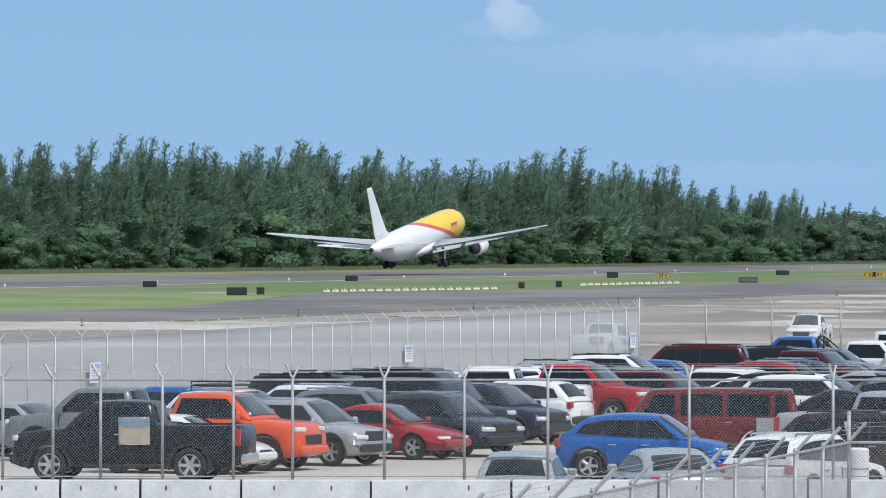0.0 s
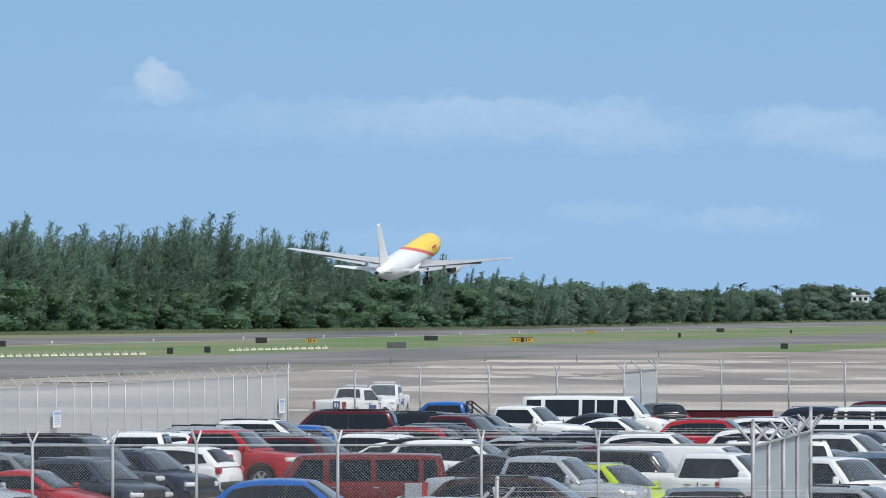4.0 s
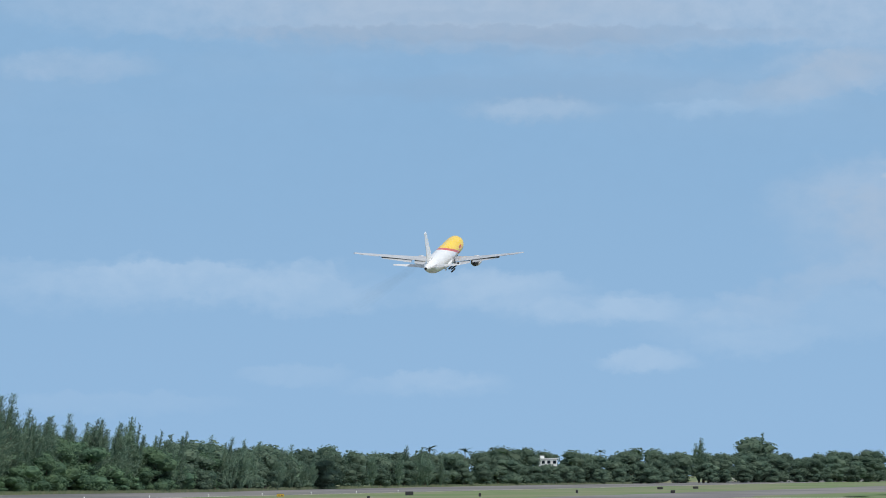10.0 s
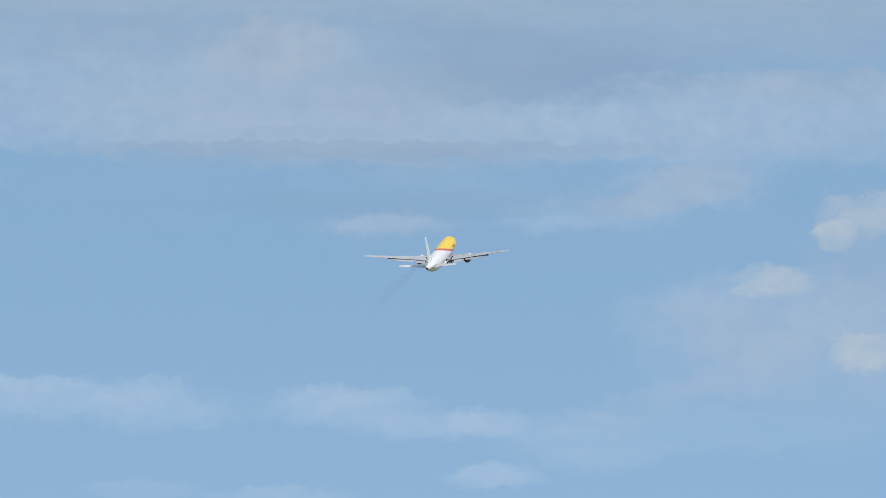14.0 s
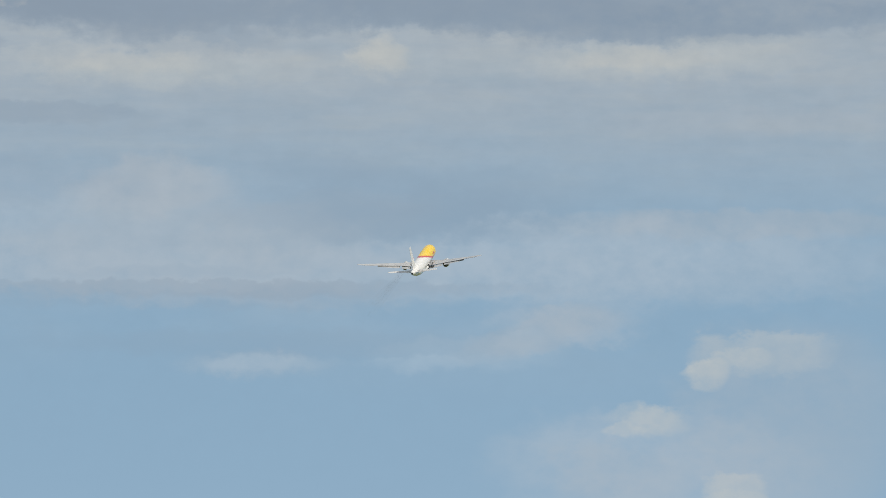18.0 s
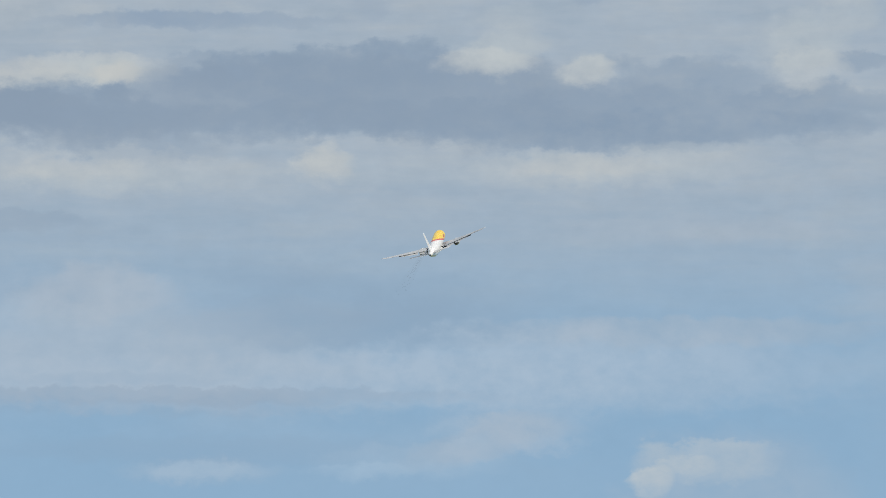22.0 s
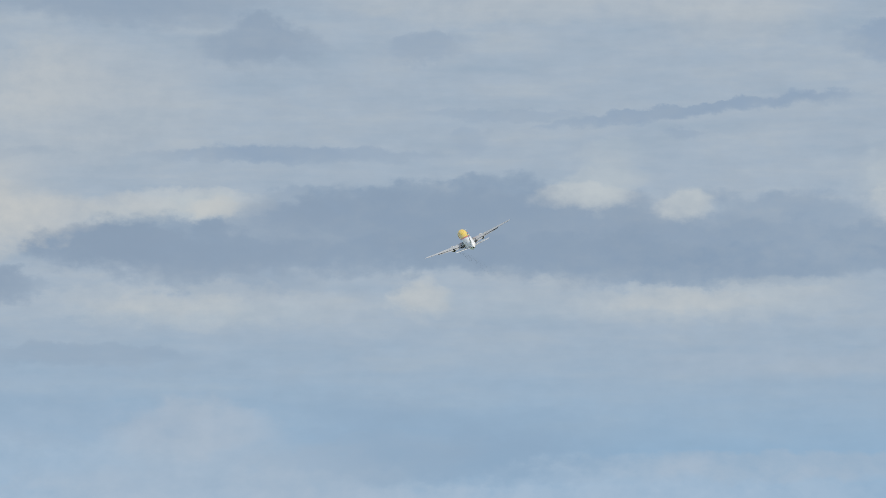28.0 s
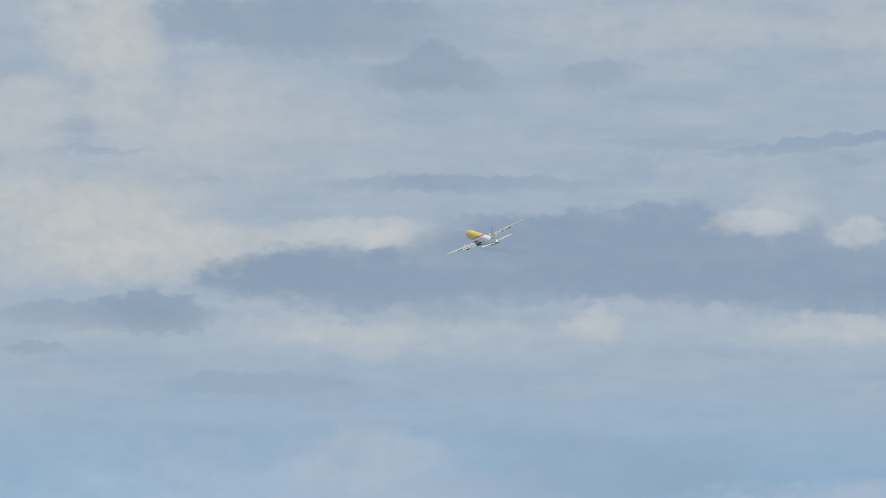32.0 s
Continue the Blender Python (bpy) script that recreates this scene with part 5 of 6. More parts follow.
# ---- the aircraft: nose along +y, origin on the fuselage axis ----
FUSE = ((27.2, 0.06, -0.55), (27.0, 0.44, -0.5), (26.4, 0.95, -0.42), (25.3, 1.52, -0.3), (23.6, 2.05, -0.13), (21.4, 2.4, -0.04), (18.5, 2.5, 0), (14, 2.53, 0), (8, 2.53, 0), (2, 2.53, 0), (-4, 2.53, 0),
        (-8, 2.52, 0), (-12, 2.46, 0.05), (-16, 2.28, 0.2), (-19, 2.02, 0.4), (-22, 1.64, 0.66), (-25, 1.18, 0.92), (-27, 0.8, 1.08), (-28.6, 0.46, 1.18), (-29.0, 0.34, 1.2))


def fuselage():
    n = 36
    rings = []
    for (y0, r0, c0), (y1, r1, c1) in zip(FUSE, FUSE[1:]):
        steps = max(1, int(abs(y1 - y0) / 1.5))
        for k in range(steps):
            t = k / steps
            rings.append((y0 + (y1 - y0) * t, r0 + (r1 - r0) * t, c0 + (c1 - c0) * t))
    rings.append(FUSE[-1])
    return loft([[(math.cos(a / n * math.tau) * r, y, c + math.sin(a / n * math.tau) * r * 1.05) for a in range(n)] for y, r, c in rings])


def cut(bm, place, normal):
    bmesh.ops.bisect_plane(bm, geom=bm.verts[:] + bm.edges[:] + bm.faces[:], plane_co=place, plane_no=normal, clear_outer=True)
    return bm


def foil(x, lead, chord, z, thick=0.12, axis="x", n=6):
    """A wing section: points round the chord at span x."""
    pts = []
    for k in range(2 * n):
        a = k / (2 * n) * math.tau
        t = 0.5 + 0.5 * math.cos(a)
        half = thick * chord * (0.6 * math.sqrt(max(t, 0)) * (1 - t) ** 0.85 * 1.6) * (1 if math.sin(a) >= 0 else -0.75)
        yy = lead - chord * t
        pts.append((x, yy, z + half) if axis == "x" else (half, yy, z))
    return pts


def aircraft():
    plane = thing("cargo_aircraft", pose(0, 1020, 6), "white twin-engined freighter with a yellow nose section and red stripe, climbing", "aircraft")
    slope = Vector((0, 1, 4.6)).normalized()
    tail = cut(fuselage(), (0, 7.2, 0), slope)
    part("rear_fuselage", tail, SKIN_WHITE, plane, "gloss white rear fuselage", True)
    band = cut(cut(fuselage(), (0, 10.6, 0), slope), (0, 7.2, 0), -slope)
    part("fuselage_stripe", band, SKIN_RED, plane, "slanting red stripe", True)
    part("front_fuselage", cut(fuselage(), (0, 10.6, 0), -slope), SKIN_YELLOW, plane, "bright yellow front fuselage", True)
    part("tail_cone", rods(((0, -28.7, 1.18), (0, -29.4, 1.22), 0.42, 0.3), n=14), DARK_METAL, plane)
    # plain red shapes for the lettering on both sides
    for s in (1, -1):
        for k in range(3):
            part("side_mark", boxes((s * 2.5, 16.0 - k * 1.3, 0.55, 0.06, 0.95, 0.62)), SKIN_RED, plane)
        part("side_stripe", boxes((s * 2.51, 14.6, 0.0, 0.06, 5.4, 0.12)), SKIN_RED, plane)
    part("wing_fairing", loft([[(math.cos(a / 20 * math.tau) * w, y, -1.75 + math.sin(a / 20 * math.tau) * h) for a in range(20)] for y, w, h in
                               ((9.5, 1.2, 0.6), (7, 2.45, 1.05), (2, 2.75, 1.2), (-4, 2.6, 1.15), (-8, 1.9, 0.9), (-10.5, 0.9, 0.5))]), SKIN_WHITE, plane, "", True)
    for s in (1, -1):
        root = [(2.2, 9.2, 10.2, -1.55), (5.0, 7.2, 7.9, -1.25), (8.6, 4.6, 6.0, -0.75), (14, 0.85, 4.4, 0.25), (20, -3.35, 2.95, 1.4), (23.4, -5.7, 2.1, 2.05), (23.8, -6.3, 1.5, 2.12)]
        part("wing", loft([foil(s * x, l, c, z, 0.12 if x < 10 else 0.1) for x, l, c, z in root]), SKIN_GREY, plane, "pale grey swept wing", True)
        # flaps set for take-off
        for a, b in (((3.0, -0.1, 2.3, -1.72), (7.8, -0.5, 1.9, -1.0)), ((8.6, -0.9, 1.7, -0.84), (16.6, -3.45, 1.25, 0.62))):
            rings = []
            for x, l, c, z in (a, b):
                ring = foil(s * x, l, c, z, 0.13)
                rings.append([(px, l + (py - l) * 0.95, pz + (py - l) * 0.3) for px, py, pz in ring])
            part("flap", loft(rings), SKIN_GREY, plane)
        part("aileron", loft([foil(s * x, l, c, z, 0.1) for x, l, c, z in ((17.2, -4.25, 0.95, 0.82), (22.2, -6.75, 0.7, 1.76))]), SKIN_GREY, plane)
        for x, y, z in ((6.0, 0.4, -1.75), (10.6, -0.5, -0.9), (14.4, -2.3, -0.05)):
            part("flap_fairing", loft([[(s * x + math.cos(q / 8 * math.tau) * r, y + d, z - 0.12 + math.sin(q / 8 * math.tau) * r * 1.2 + d * 0.05) for q in range(8)] for d, r in ((1.6, 0.04), (0.8, 0.15), (-0.8, 0.17), (-1.9, 0.04))]), SKIN_GREY, plane, "", True)
        # engine
        def ring(y, r, z=-2.75, n=24):
            return [(s * 7.9 + math.cos(q / n * math.tau) * r, y, z + math.sin(q / n * math.tau) * r) for q in range(n)]
        part("nacelle", loft([ring(6.6, 1.05), ring(6.6, 1.17), ring(8.2, 1.36), ring(10.0, 1.4), ring(11.2, 1.3), ring(11.5, 1.16), ring(11.3, 1.02), ring(9.8, 1.0)], caps=False), SKIN_WHITE, plane, "white engine cowling", True)
        part("fan", loft([ring(9.9, 1.02), ring(9.7, 0.3), ring(10.3, 0.05)]), DARK_METAL, plane)
        part("nozzle", loft([ring(7.2, 1.0), ring(6.7, 0.98), ring(5.6, 0.72), ring(4.7, 0.5), ring(4.1, 0.1)]), DARK_METAL, plane, "dark exhaust nozzle", True)
        part("pylon", loft([[(s * 7.9 - 0.18, y, z0), (s * 7.9 + 0.18, y, z0), (s * 7.9 + 0.14, y, z1), (s * 7.9 - 0.14, y, z1)] for y, z0, z1 in ((10.2, -1.55, -1.3), (7.5, -1.7, -0.95), (4.6, -1.9, -0.75), (3.0, -1.2, -0.85))]), SKIN_GREY, plane)
        # tailplane
        part("tailplane", loft([foil(s * x, l, c, z, 0.09) for x, l, c, z in ((0.5, -20.6, 5.6, 0.95), (9.0, -26.0, 2.3, 2.0), (9.3, -26.5, 1.6, 2.05))]), PALE_STEEL, plane, "", True)
        part("wing_light", boxes((s * 23.85, -6.9, 2.12, 0.1, 0.5, 0.12, 0.03)), LAMP, plane)
    part("fin", loft([foil(0, l, c, z, 0.09, "z") for l, c, z in ((-15.5, 10.4, 1.9), (-19.2, 7.6, 3.3), (-22.6, 5.4, 6.8), (-26.3, 3.2, 10.8), (-26.8, 2.6, 11.15))]), SKIN_WHITE, plane, "plain white fin", True)
    part("rudder_gap", loft([foil(0, l, 0.07, z, 0.9, "z") for l, z in ((-25.6, 3.0), (-28.3, 10.7))]), DARK_METAL, plane)
    part("antenna", boxes((0, 3, 2.78, 0.06, 0.6, 0.35, 0.02)), SKIN_WHITE, plane)
    # thin exhaust trail, wider towards its far end
    for wide in (1.0, 0.55):
        rings = []
        for k in range(11):
            back, r = 6 + k * 15, (0.9 + k * 0.22) * wide
            rings.append([(-6.5 + k * 0.45 + math.cos(q / 20 * math.tau) * r, -back, -2.3 + back * 0.07 + math.sin(q / 20 * math.tau) * r) for q in range(20)])
        part("engine_smoke", loft(rings, caps=False), SMOKE, plane, "very faint brown exhaust haze", True).visible_shadow = False
    # undercarriage: two main legs that fold inwards, a nose leg that folds forwards
    gears = []
    for s in (1, -1):
        g = part("main_gear", rods(((0, 0, 0), (0, 0, -2.6), 0.22), ((0, 0, -1.3), (-s * 1.5, 0, -0.1), 0.14), ((0, 0.75, -2.6), (0, -0.75, -2.6), 0.18), n=10), DARK_METAL, plane)
        g.matrix_basis = pose(s * 4.65, -1.6, -1.55)
        for dx in (-0.55, 0.55):
            for dy in (-0.72, 0.72):
                part("wheel", rods(((dx - 0.21, dy, -2.6), (dx + 0.21, dy, -2.6), 0.62), n=18), RUBBER, g)
        part("leg_door", boxes((s * 0.28, 0, -1.05, 0.06, 1.15, 1.6, 0.02)), SKIN_GREY, g)
        gears.append((g, s))
        d = part("gear_door", boxes((s * 0.0, 0, -0.55, 0.08, 2.6, 1.1, 0.03)), SKIN_WHITE, plane)
        d.matrix_basis = pose(s * 1.1, -1.6, -2.6)
        gears.append((d, 0.5 * s))
    g = part("nose_gear", rods(((0, 0, 0), (0, 0, -1.95), 0.11), n=8), WHITE, plane)
    g.matrix_basis = pose(0, 20.5, -2.1)
    for dx in (-0.3, 0.3):
        part("wheel", rods(((dx - 0.13, 0, -1.95), (dx + 0.13, 0, -1.95), 0.46), n=16), RUBBER, g)
    gears.append((g, 0))
    return plane, gears


PLANE, GEARS = aircraft()


# ---- trees ----
SKYLINE = ((-400, 1040, 21), (0, 1075, 22.5), (313, 1130, 24), (540, 1190, 24), (784, 1269, 22.5), (1008, 1330, 25), (1163, 1379, 22), (1290, 1430, 17.5), (1406, 1470, 15), (1560, 1548, 12), (2077, 2115, 13), (2400, 2440, 13.5), (2900, 2760, 14))


def along(X):
    """Distance and height of the wood's front at a bearing."""
    return lerp([(a, b) for a, b, c in SKYLINE], X), lerp([(a, c) for a, b, c in SKYLINE], X)


def tuft(vs, fs, p, d, w):
    """A tapering needle spray from p along d: one slim blade."""
    side = d.cross(Vector((random.uniform(-1, 1), random.uniform(-1, 1), 0.2))).normalized() * w
    k = len(vs)
    vs.extend([p - side * 0.4, p + d * 0.35 + side, p + d, p + d * 0.35 - side])
    fs.append((k, k + 1, k + 2, k + 3))


def mesh_of(name, vs, fs, material):
    me = bpy.data.meshes.new(name)
    me.from_pydata([tuple(v) for v in vs], [], fs)
    me.materials.append(material)
    return me


def casuarina(seed, bare=0.12, slim=1.0):
    """Tall feathery tree, 20 m: a leaning leader and side leaders with steep plumes of needle sprays."""
    rnd = random.Random(seed)
    t = thing("casuarina_tree", pose(0, -900, 0), "tall feathery grey-green casuarina tree, paled and blued for haze", "tree", "casuarinas behind the runway")
    bm = bmesh.new()
    vs, fs = [], []
    for lead in range(5):
        top = 20 if lead == 0 else rnd.uniform(11.5, 18.8)
        a = rnd.uniform(0, math.tau)
        spread = 0 if lead == 0 else rnd.uniform(1.0, 3.0) * slim
        foot = Vector((0, 0, 0 if lead == 0 else rnd.uniform(1, 4)))
        sway = rnd.uniform(0.5, 1.6) * top / 20
        thick = 0.24 if lead == 0 else 0.13

        def at(f):
            g = f ** 1.6
            return Vector((math.cos(a) * spread * f ** 0.7 + sway * g * f, math.sin(a) * spread * f ** 0.7, foot.z + (top - foot.z) * f))

        for k in range(6):
            rod(bm, at(k / 6), at((k + 1) / 6), thick * (1 - k / 6.4), thick * (1 - (k + 1) / 6.4), 5)
        # the close inner foliage of the plume
        k = len(vs)
        for i in range(14):
            f = 0.04 + i * 0.062
            r = (0.08 + 1.05 * (1 - f) ** 0.8 * min(1.0, f * 6)) * slim
            c = at(f)
            for j in range(12):
                a2 = j / 12 * math.tau + i * 0.3
                q = r * rnd.uniform(0.4, 1.15)
                vs.append(c + Vector((math.cos(a2) * q, math.sin(a2) * q, rnd.uniform(-0.5, 0.5))))
        for i in range(13):
            for j in range(12):
                fs.append((k + i * 12 + j, k + i * 12 + (j + 1) % 12, k + i * 12 + 12 + (j + 1) % 12, k + i * 12 + 12 + j))
        n = 56 if lead == 0 else 38
        for i in range(n):
            f = bare + (0.985 - bare) * (i / (n - 1)) ** 0.75
            base = at(f)
            reach = (0.35 + 4.3 * (1 - f) ** 0.9) * rnd.uniform(0.45, 1.2) * slim
            a2 = rnd.uniform(0, math.tau)
            out = Vector((math.cos(a2) * 0.6 + 0.16, math.sin(a2) * 0.6, rnd.uniform(0.65, 1.3))).normalized()
            end = base + out * reach
            if i % 2 == 0:
                rod(bm, base, end, 0.035, 0.012, 3)
            m = int(6 + reach * 8)
            for j in range(m):
                q = (j + 0.5) / m
                p = base.lerp(end, q) + Vector((rnd.gauss(0, 0.24), rnd.gauss(0, 0.24), rnd.gauss(0, 0.24)))
                d = (out + Vector((rnd.gauss(0.08, 0.38), rnd.gauss(0, 0.38), rnd.gauss(0.1, 0.4)))).normalized() * rnd.uniform(0.4, 0.95) * (1 if f < 0.85 else 0.75)
                tuft(vs, fs, p, d, rnd.uniform(0.05, 0.12) * (1.1 if f < 0.7 else 0.7))
        # the bare, feathery tip
        for j in range(26):
            f = 0.84 + j * 0.0062
            p = at(f)
            d = Vector((rnd.gauss(0.22, 0.3), rnd.gauss(0, 0.3), rnd.uniform(0.6, 1.1))) * rnd.uniform(0.5, 1.15)
            tuft(vs, fs, p, d, 0.045)
    part("trunk", bm, BARK, t)
    part("crown", mesh_of("crown", vs, fs, HAZED_NEEDLES), None, t)
    return t


def broadleaf(seed, material, label, group, wide=1.0, leaf=0.25, n=2600):
    """Rounded bushy tree, 10 m, low crown of leaf clumps on several limbs."""
    rnd = random.Random(seed)
    t = thing("broadleaf_tree", pose(0, -900, 0), label, "tree", group)
    bm = bmesh.new()
    rod(bm, (0, 0, 0), (0, 0, 3.2), 0.32, 0.22, 7)
    lobes = []
    for i in range(13):
        a, r = rnd.uniform(0, math.tau), rnd.uniform(0.6, 3.2) * wide
        c = Vector((math.cos(a) * r, math.sin(a) * r, rnd.uniform(0.9, 7.8)))
        lobes.append((c, rnd.uniform(1.3, 2.3)))
        rod(bm, (0, 0, rnd.uniform(1.2, 3.0)), c, 0.13, 0.04, 5)
    lobes.append((Vector((0, 0, 8.0)), 1.9))
    vs, fs = [], []
    ball = bmesh.new()
    bmesh.ops.create_icosphere(ball, subdivisions=2, radius=1)
    for c, r in lobes:
        k = len(vs)
        vs.extend(c + Vector((v.co.x, v.co.y, v.co.z * 0.8)) * r * rnd.uniform(0.66, 0.84) for v in ball.verts)
        fs.extend(tuple(k + v.index for v in f.verts) for f in ball.faces)
    ball.free()
    for i in range(n):
        c, r = lobes[i % len(lobes)]
        d = Vector((rnd.gauss(0, 1), rnd.gauss(0, 1), rnd.gauss(0.15, 1))).normalized()
        p = c + Vector((d.x, d.y, d.z * 0.8)) * r * rnd.uniform(0.72, 1.12)
        nrm = (d + Vector((rnd.gauss(0, 0.6), rnd.gauss(0, 0.6), rnd.gauss(0.3, 0.6)))).normalized()
        u = nrm.orthogonal().normalized()
        w = nrm.cross(u)
        q = rnd.uniform(0, math.tau)
        u, w = u * math.cos(q) + w * math.sin(q), w * math.cos(q) - u * math.sin(q)
        s = leaf * rnd.uniform(0.6, 1.2)
        k = len(vs)
        vs.extend([p - u * s, p - w * s * 0.6 + nrm * 0.06, p + u * s, p + w * s * 0.6 + nrm * 0.06])
        fs.append((k, k + 1, k + 2, k + 3))
    part("trunk", bm, BARK, t)
    part("crown", mesh_of("crown", vs, fs, material), None, t)
    return t


def palm(seed):
    rnd = random.Random(seed)
    t = thing("palm_tree", pose(0, -900, 0), "slender palm above the far woods", "tree", "far palms")
    bm = bmesh.new()
    bend = rnd.uniform(-0.8, 0.8)
    for k in range(6):
        rod(bm, (bend * (k / 6) ** 2, 0, k * 2.4), (bend * ((k + 1) / 6) ** 2, 0, (k + 1) * 2.4), 0.22 - k * 0.015, 0.2 - k * 0.015, 6)
    vs, fs = [], []
    for i in range(17):
        a = i / 17 * math.tau + rnd.uniform(-0.2, 0.2)
        rise = rnd.uniform(-0.3, 1.0)
        for j in range(5):
            r0, r1 = j * 0.45, (j + 1) * 0.45
            z0, z1 = (rise * r0 - 0.16 * r0 * r0 + 14.4 for r0 in (r0, r1))
            w = 0.3 * (1 - j / 6)
            side = Vector((-math.sin(a), math.cos(a), 0)) * w
            p0, p1 = Vector((bend + math.cos(a) * r0, math.sin(a) * r0, z0)), Vector((bend + math.cos(a) * r1, math.sin(a) * r1, z1))
            k = len(vs)
            vs.extend([p0 - side, p0 + Vector((0, 0, 0.12)), p0 + side, p1 + side * 0.8, p1 + Vector((0, 0, 0.12)), p1 - side * 0.8])
            fs.extend([(k, k + 1, k + 4, k + 5), (k + 1, k + 2, k + 3, k + 4)])
    part("trunk", bm, BARK, t)
    part("fronds", mesh_of("fronds", vs, fs, FROND), None, t)
    return t


def put(model, X, d, height, tall, rnd, used):
    """Stands a copy of a model on the ground at a bearing, scaled to its height."""
    k = height / tall
    m = pose((X - 784) / K * d, d, -0.05, 0, 0, rnd.uniform(-40, 40) if tall > 15 else rnd.uniform(0, 360))
    w = k * rnd.uniform(1.15, 1.7) if tall > 15 else k * rnd.uniform(1.15, 1.6)
    if model not in used:
        used.add(model)
        model.scale = (w, w, k)
        model.matrix_basis = m @ Matrix.Diagonal((w, w, k, 1))
        return model
    ob = copy_thing(model, m)
    ob.scale = (w, w, k)
    return ob


def woods():
    rnd = random.Random(21)
    used = set()
    tall = [casuarina(i, 0.06 + 0.03 * (i % 3), 0.75 + 0.07 * i) for i in range(8)]
    lush = [broadleaf(40 + i, LEAVES, "dense green mangrove tree at the edge of the wood", "mangrove edge trees", 1.1) for i in range(5)]
    far = [broadleaf(60 + i, FAR_LEAVES, "rounded dark green tree in the far wood", "far wood trees", 0.85, 0.33, 1500) for i in range(5)]
    palms = [palm(80 + i) for i in range(2)]
    X = -330.0
    while X < 1960:
        d, h = along(X)
        for row in range(2):
            if X > 1290 and (row or X > 1500 and rnd.random() < 0.3):
                continue
            hh = h * (rnd.uniform(0.86, 1.08) if rnd.random() < 0.45 else rnd.uniform(0.6, 0.9))
            put(rnd.choice(tall), X + rnd.uniform(-12, 12), d + (9 if X < 1450 else -9) + row * 14 + rnd.uniform(-5, 6), hh, 20.6, rnd, used)
        X += rnd.uniform(9, 16)
    X = -350.0
    while X < 1560:
        d, h = along(X)
        for back, share in ((1, 0.2), (5, 0.36), (12, 0.5)):
            hh = min(h * 0.75, max(4.5, 22 * share)) * rnd.uniform(0.6, 1.25)
            put(rnd.choice(lush), X + rnd.uniform(-22, 22), d + back + rnd.uniform(-2, 2), hh, 9.6, rnd, used)
        X += rnd.uniform(32, 48)
    X = 1480.0
    while X < 2900:
        d, h = along(X)
        for back, share in ((-4, 0.5), (6, 0.72), (22, 0.9), (40, 1.0)):
            up = h * share * rnd.uniform(0.84, 1.06)
            if abs(X - 2148) < 44 and back < 30:
                continue
            put(rnd.choice(far), X + rnd.uniform(-14, 14), d + back, up, 9.6, rnd, used)
        X += rnd.uniform(34, 46)
    for X, up in ((1934, 12.6), (1998, 12.2), (2068, 11.8), (2242, 12.6), (2310, 12.4)):
        put(rnd.choice(palms), X, along(X)[0] + 30, up, 15, rnd, used)
    for X in range(2100, 2200, 12):
        put(rnd.choice(far), X, along(X)[0] - 4, rnd.uniform(6.8, 7.8), 9.6, rnd, used)
    # one taller ragged tree, feathery tips over the low wood
    put(far[2], 2518, 2600, 19.5, 9.6, rnd, used)
    put(tall[1], 2530, 2602, 21.5, 20.6, rnd, used)
    put(tall[4], 2420, 2470, 18.5, 20.6, rnd, used)
    for X, up in ((1290, 19), (1318, 17), (1342, 18), (1375, 17), (1400, 18.5), (1412, 17), (1452, 15.5), (1495, 15.5), (1540, 14.4), (1575, 14), (1600, 13.6), (1625, 13.4)):
        put(tall[rnd.randrange(8)], X, along(X)[0] + 16, up, 20.6, rnd, used)


def tall_grass():
    """Unmown straw-coloured grass along the foot of the wood."""
    rnd = random.Random(31)
    vs, fs = [], []
    for i in range(15000):
        X = rnd.uniform(-360, 2300)
        d = along(X)[0] - rnd.uniform(5, 26)
        x, h = (X - 784) / K * d, rnd.uniform(0.3, 0.95)
        w, lean = rnd.uniform(0.1, 0.3), rnd.uniform(-0.3, 0.3)
        k = len(vs)
        vs.extend([(x - w, d, 0), (x + w, d, 0), (x + lean, d + 0.1, h)])
        fs.append((k, k + 1, k + 2))
    tagged(new("tall_grass", mesh_of("tall_grass", vs, fs, STRAW)), "unmown straw-coloured grass at the foot of the trees", "grass", kind="stuff")


woods()
tall_grass()

# ---- far buildings and vehicles ----
b = thing("far_house", pose((2148 - 784) / K * 2198, 2198, 0), "white flat-roofed house half hidden by trees", "house")
part("wall", boxes((0, 0, 4.6, 6.0, 6, 9.2)), WHITE, b)
part("roof", boxes((0, 0, 9.35, 7.0, 6.6, 0.3, 0.05)), WHITE, b)
part("stair_tower", boxes((-2.2, 0, 9.9, 1.6, 2, 1.0)), WHITE, b)
for k in (-2, 0, 2):
    w = part("window", boxes((k, -3.02, 8.1, 1.1, 0.08, 1.1)), GLASS, b)
b = thing("lighting_pier", pose((2531 - 784) / K * 2850, 2850, 0), "long low white pier with a row of light poles", "pier")
part("deck", boxes((0, 0, 1.0, 39, 3, 0.5, 0.05)), WHITE, b)
for k in range(14):
    part("light_pole", rods(((-18 + k * 2.8, 0, 1.2), (-18 + k * 2.8, 0, 4.2), 0.12), n=5), STEEL, b)
    part("pier_leg", boxes((-18 + k * 2.8, 0, 0.4, 0.4, 0.6, 0.8)), WHITE, b)


# ---- service trucks on the apron road ----
TRUCKS = [vehicle("light_truck", "white", pose(0, 320, 0.04), "beacon", "white airport service pickup driving along the apron road", "service trucks") for _ in range(2)]


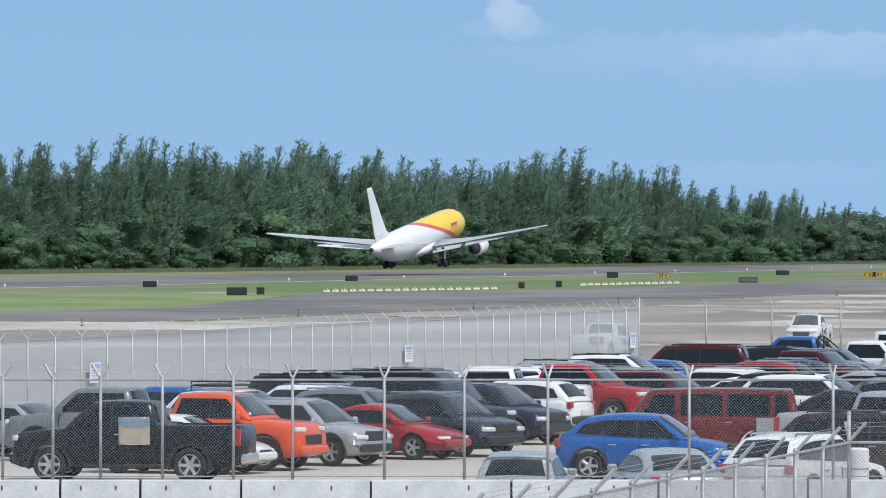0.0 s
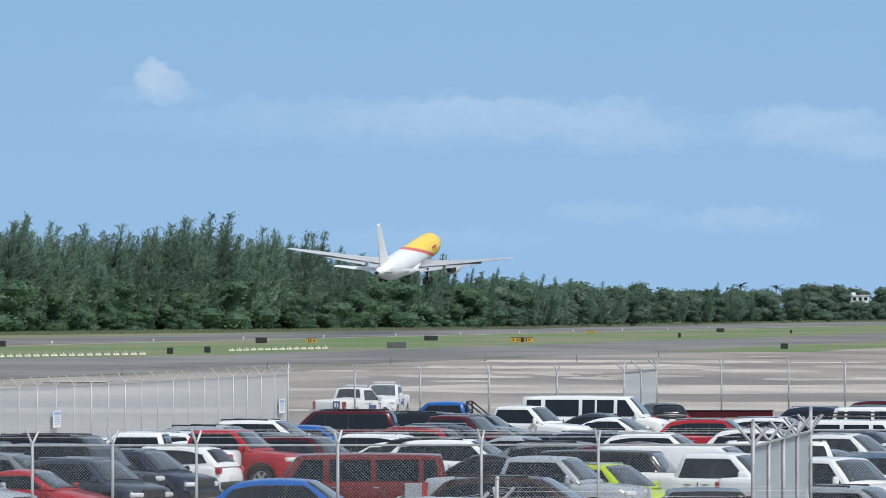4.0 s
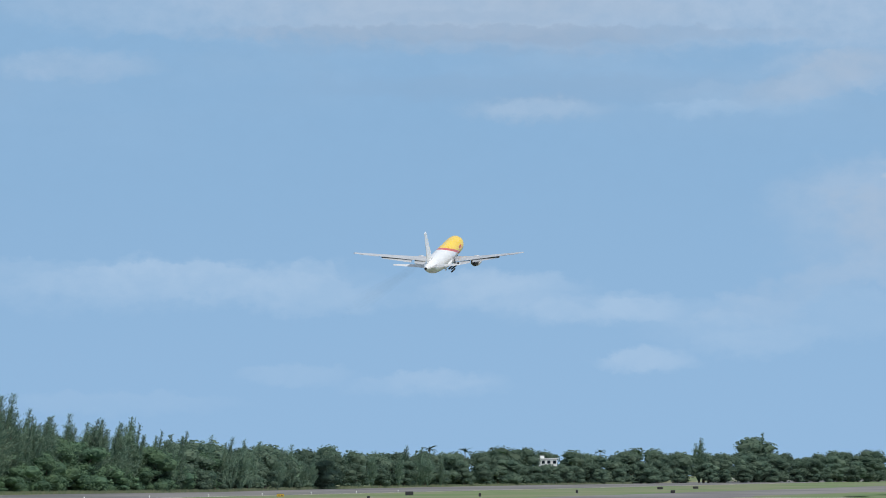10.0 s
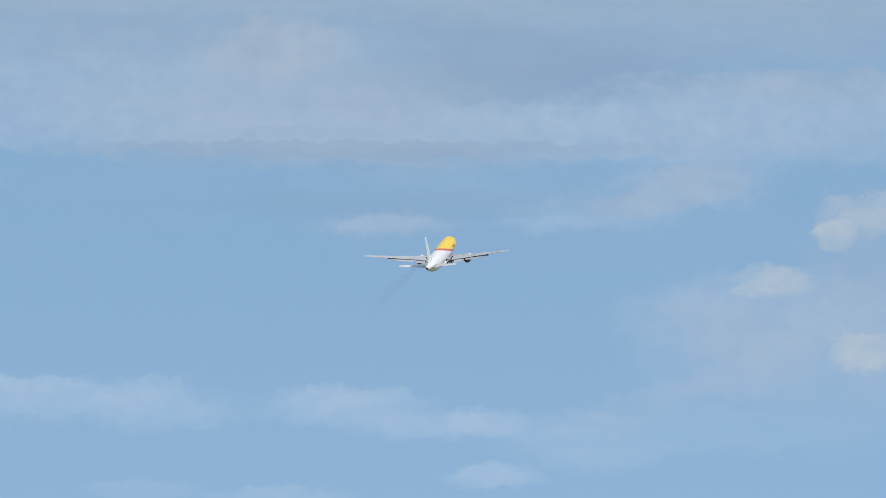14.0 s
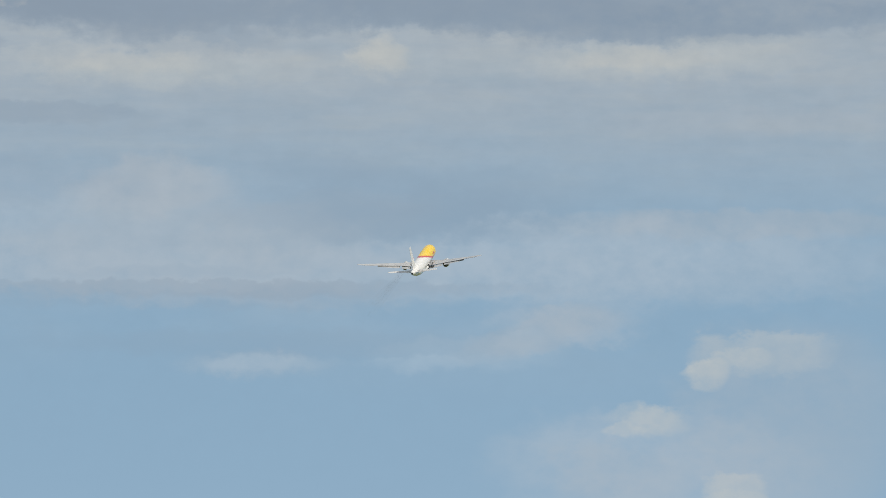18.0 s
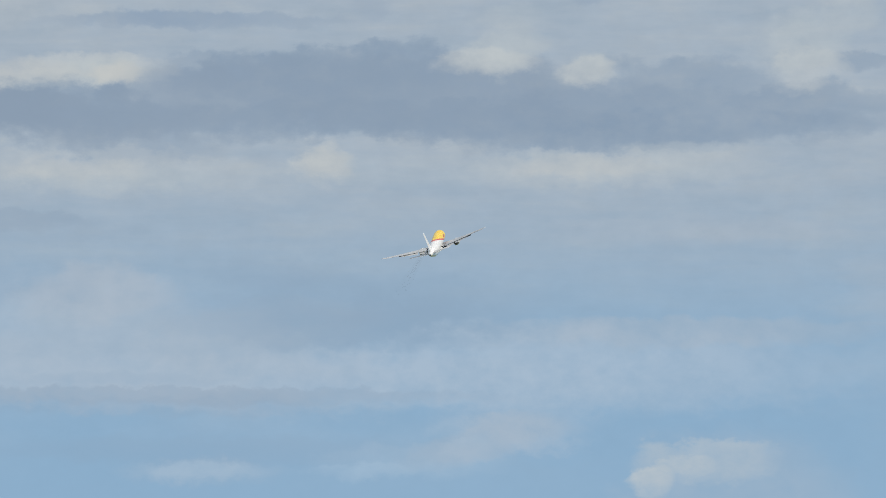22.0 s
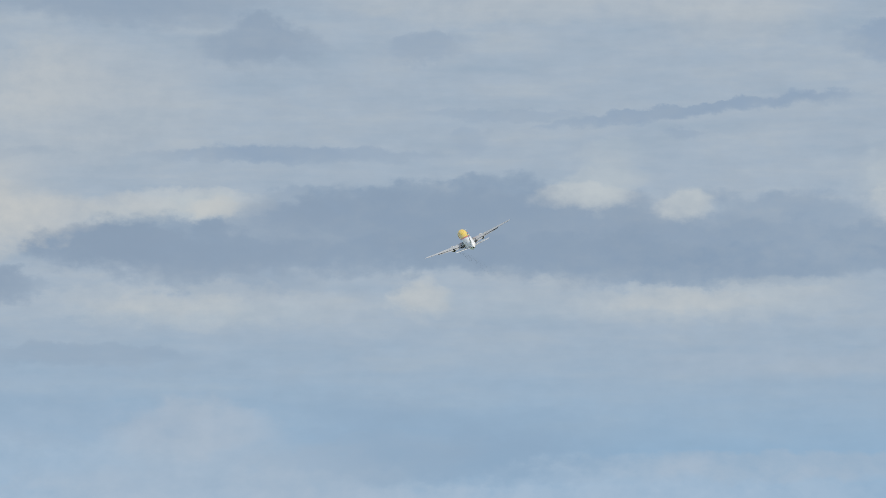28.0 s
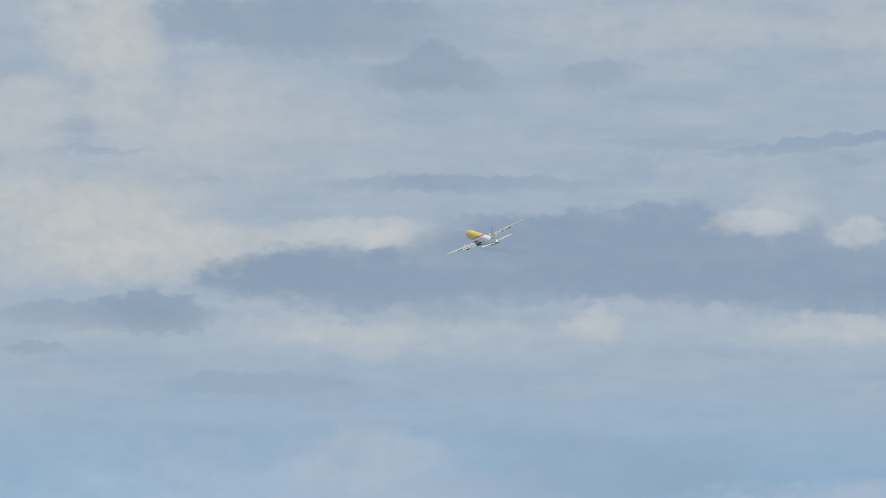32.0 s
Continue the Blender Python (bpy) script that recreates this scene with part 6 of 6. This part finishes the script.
def motions():
    """Everything that moves, from the clip's start to its end."""
    walk(PLANE, [(t, pose(x, y, z) @ Matrix.Rotation(radians(yaw), 4, "Z") @ Matrix.Rotation(radians(pitch), 4, "X") @ Matrix.Rotation(radians(-bank), 4, "Y"))
                 for t, x, y, z, yaw, pitch, bank in FLIGHT])
    for part_, s in GEARS:
        m = part_.matrix_basis.copy()
        if s == 0:
            turns = [(0, 0), (6.5, 0), (8.5, 30), (11, 75), (12.5, 88), (32, 88)]
            walk(part_, [(t, m @ pose(0, 0, 0, a, 0, 0)) for t, a in turns])
        elif abs(s) == 1:
            turns = [(0, 0), (7.0, 0), (8.5, 22), (10, 48), (11.5, 76), (12.5, 84), (32, 84)]
            walk(part_, [(t, m @ pose(0, 0, 0, 0, a * s, 0)) for t, a in turns])
        else:
            turns = [(0, 80), (5.0, 80), (6.2, 0), (12.0, 0), (14.5, 80), (32, 80)]
            walk(part_, [(t, m @ pose(0, 0, 0, 0, a * (1 if s > 0 else -1), 0)) for t, a in turns])
    for truck, rows in zip(TRUCKS, ROADS):
        walk(truck, [(t, pose(x, y, 0.04, 0, 0, -90 - turn)) for t, x, y, turn in rows])


# seconds, x, y, height, heading to the left, pitch, right wing's rise
FLIGHT = (
    (0, -4.2, 1020.4, 6.21, -14.61, 6.41, 1.53),
    (2, 29.6, 1147.8, 8.68, -15.02, 7.18, 0.75),
    (3.5, 56.4, 1249.8, 13.33, -15.47, 8.14, -2.70),
    (6, 104.3, 1422.4, 27.56, -15.51, 10.14, 0.26),
    (8, 144.3, 1564.2, 44.51, -15.07, 11.40, 1.62),
    (10, 183.7, 1708.7, 64.82, -15.61, 11.00, -0.14),
    (12, 223.2, 1854.2, 86.31, -16.17, 12.89, -0.83),
    (14, 263.6, 1995.7, 112.85, -15.88, 13.67, 1.73),
    (14.5, 273.3, 2032.0, 120.27, -15.78, 14.04, 1.58),
    (16.5, 315.9, 2192.3, 154.30, -16.10, 15.16, 0.47),
    (18, 348.3, 2318.4, 181.17, -16.15, 15.48, 3.79),
    (20, 390.8, 2485.5, 220.21, -15.51, 15.88, 7.01),
    (21, 411.6, 2571.6, 241.04, -15.07, 16.04, 12.37),
    (22, 429.3, 2653.9, 261.40, -13.69, 16.52, 16.81),
    (23, 443.9, 2730.9, 281.67, -11.30, 17.71, 18.18),
    (24, 454.6, 2806.2, 301.21, -9.26, 18.61, 18.75),
    (24.5, 461.0, 2844.6, 310.21, -8.45, 18.86, 19.40),
    (26.5, 471.1, 3002.1, 350.39, -3.24, 17.81, 22.94),
    (27, 472.2, 3035.3, 359.04, -2.37, 17.13, 24.00),
    (28, 466.3, 3093.8, 374.27, -0.98, 15.51, 25.78),
    (29, 458.8, 3151.7, 388.56, 1.25, 14.42, 28.08),
    (30, 448.6, 3214.0, 400.24, 4.48, 13.57, 28.95),
    (31, 433.7, 3282.1, 409.99, 7.96, 12.89, 27.45),
    (32, 417.9, 3355.5, 420.93, 11.44, 12.80, 26.09),
)
# seconds, x, y, nose's turn from east towards the camera
ROADS = (
    (
        (0, 19.61, 331.00, 103),
        (1.5, 17.51, 323.00, 103),
        (3.5, 15.39, 314.00, 102),
        (5.5, 13.08, 305.00, 101),
        (7, 11.42, 298.00, 100),
        (12, 7.90, 292.00, 100),
        (32, 7.90, 292.00, 100),
    ), (
        (0, 7.77, 297.00, -68),
        (1.5, 9.63, 296.00, -66),
        (3.5, 12.02, 298.00, -62),
        (5.5, 14.47, 302.00, -60),
        (7, 16.39, 308.00, -60),
        (12, 22.51, 330.00, -60),
        (32, 22.51, 330.00, -60),
    ))
motions()
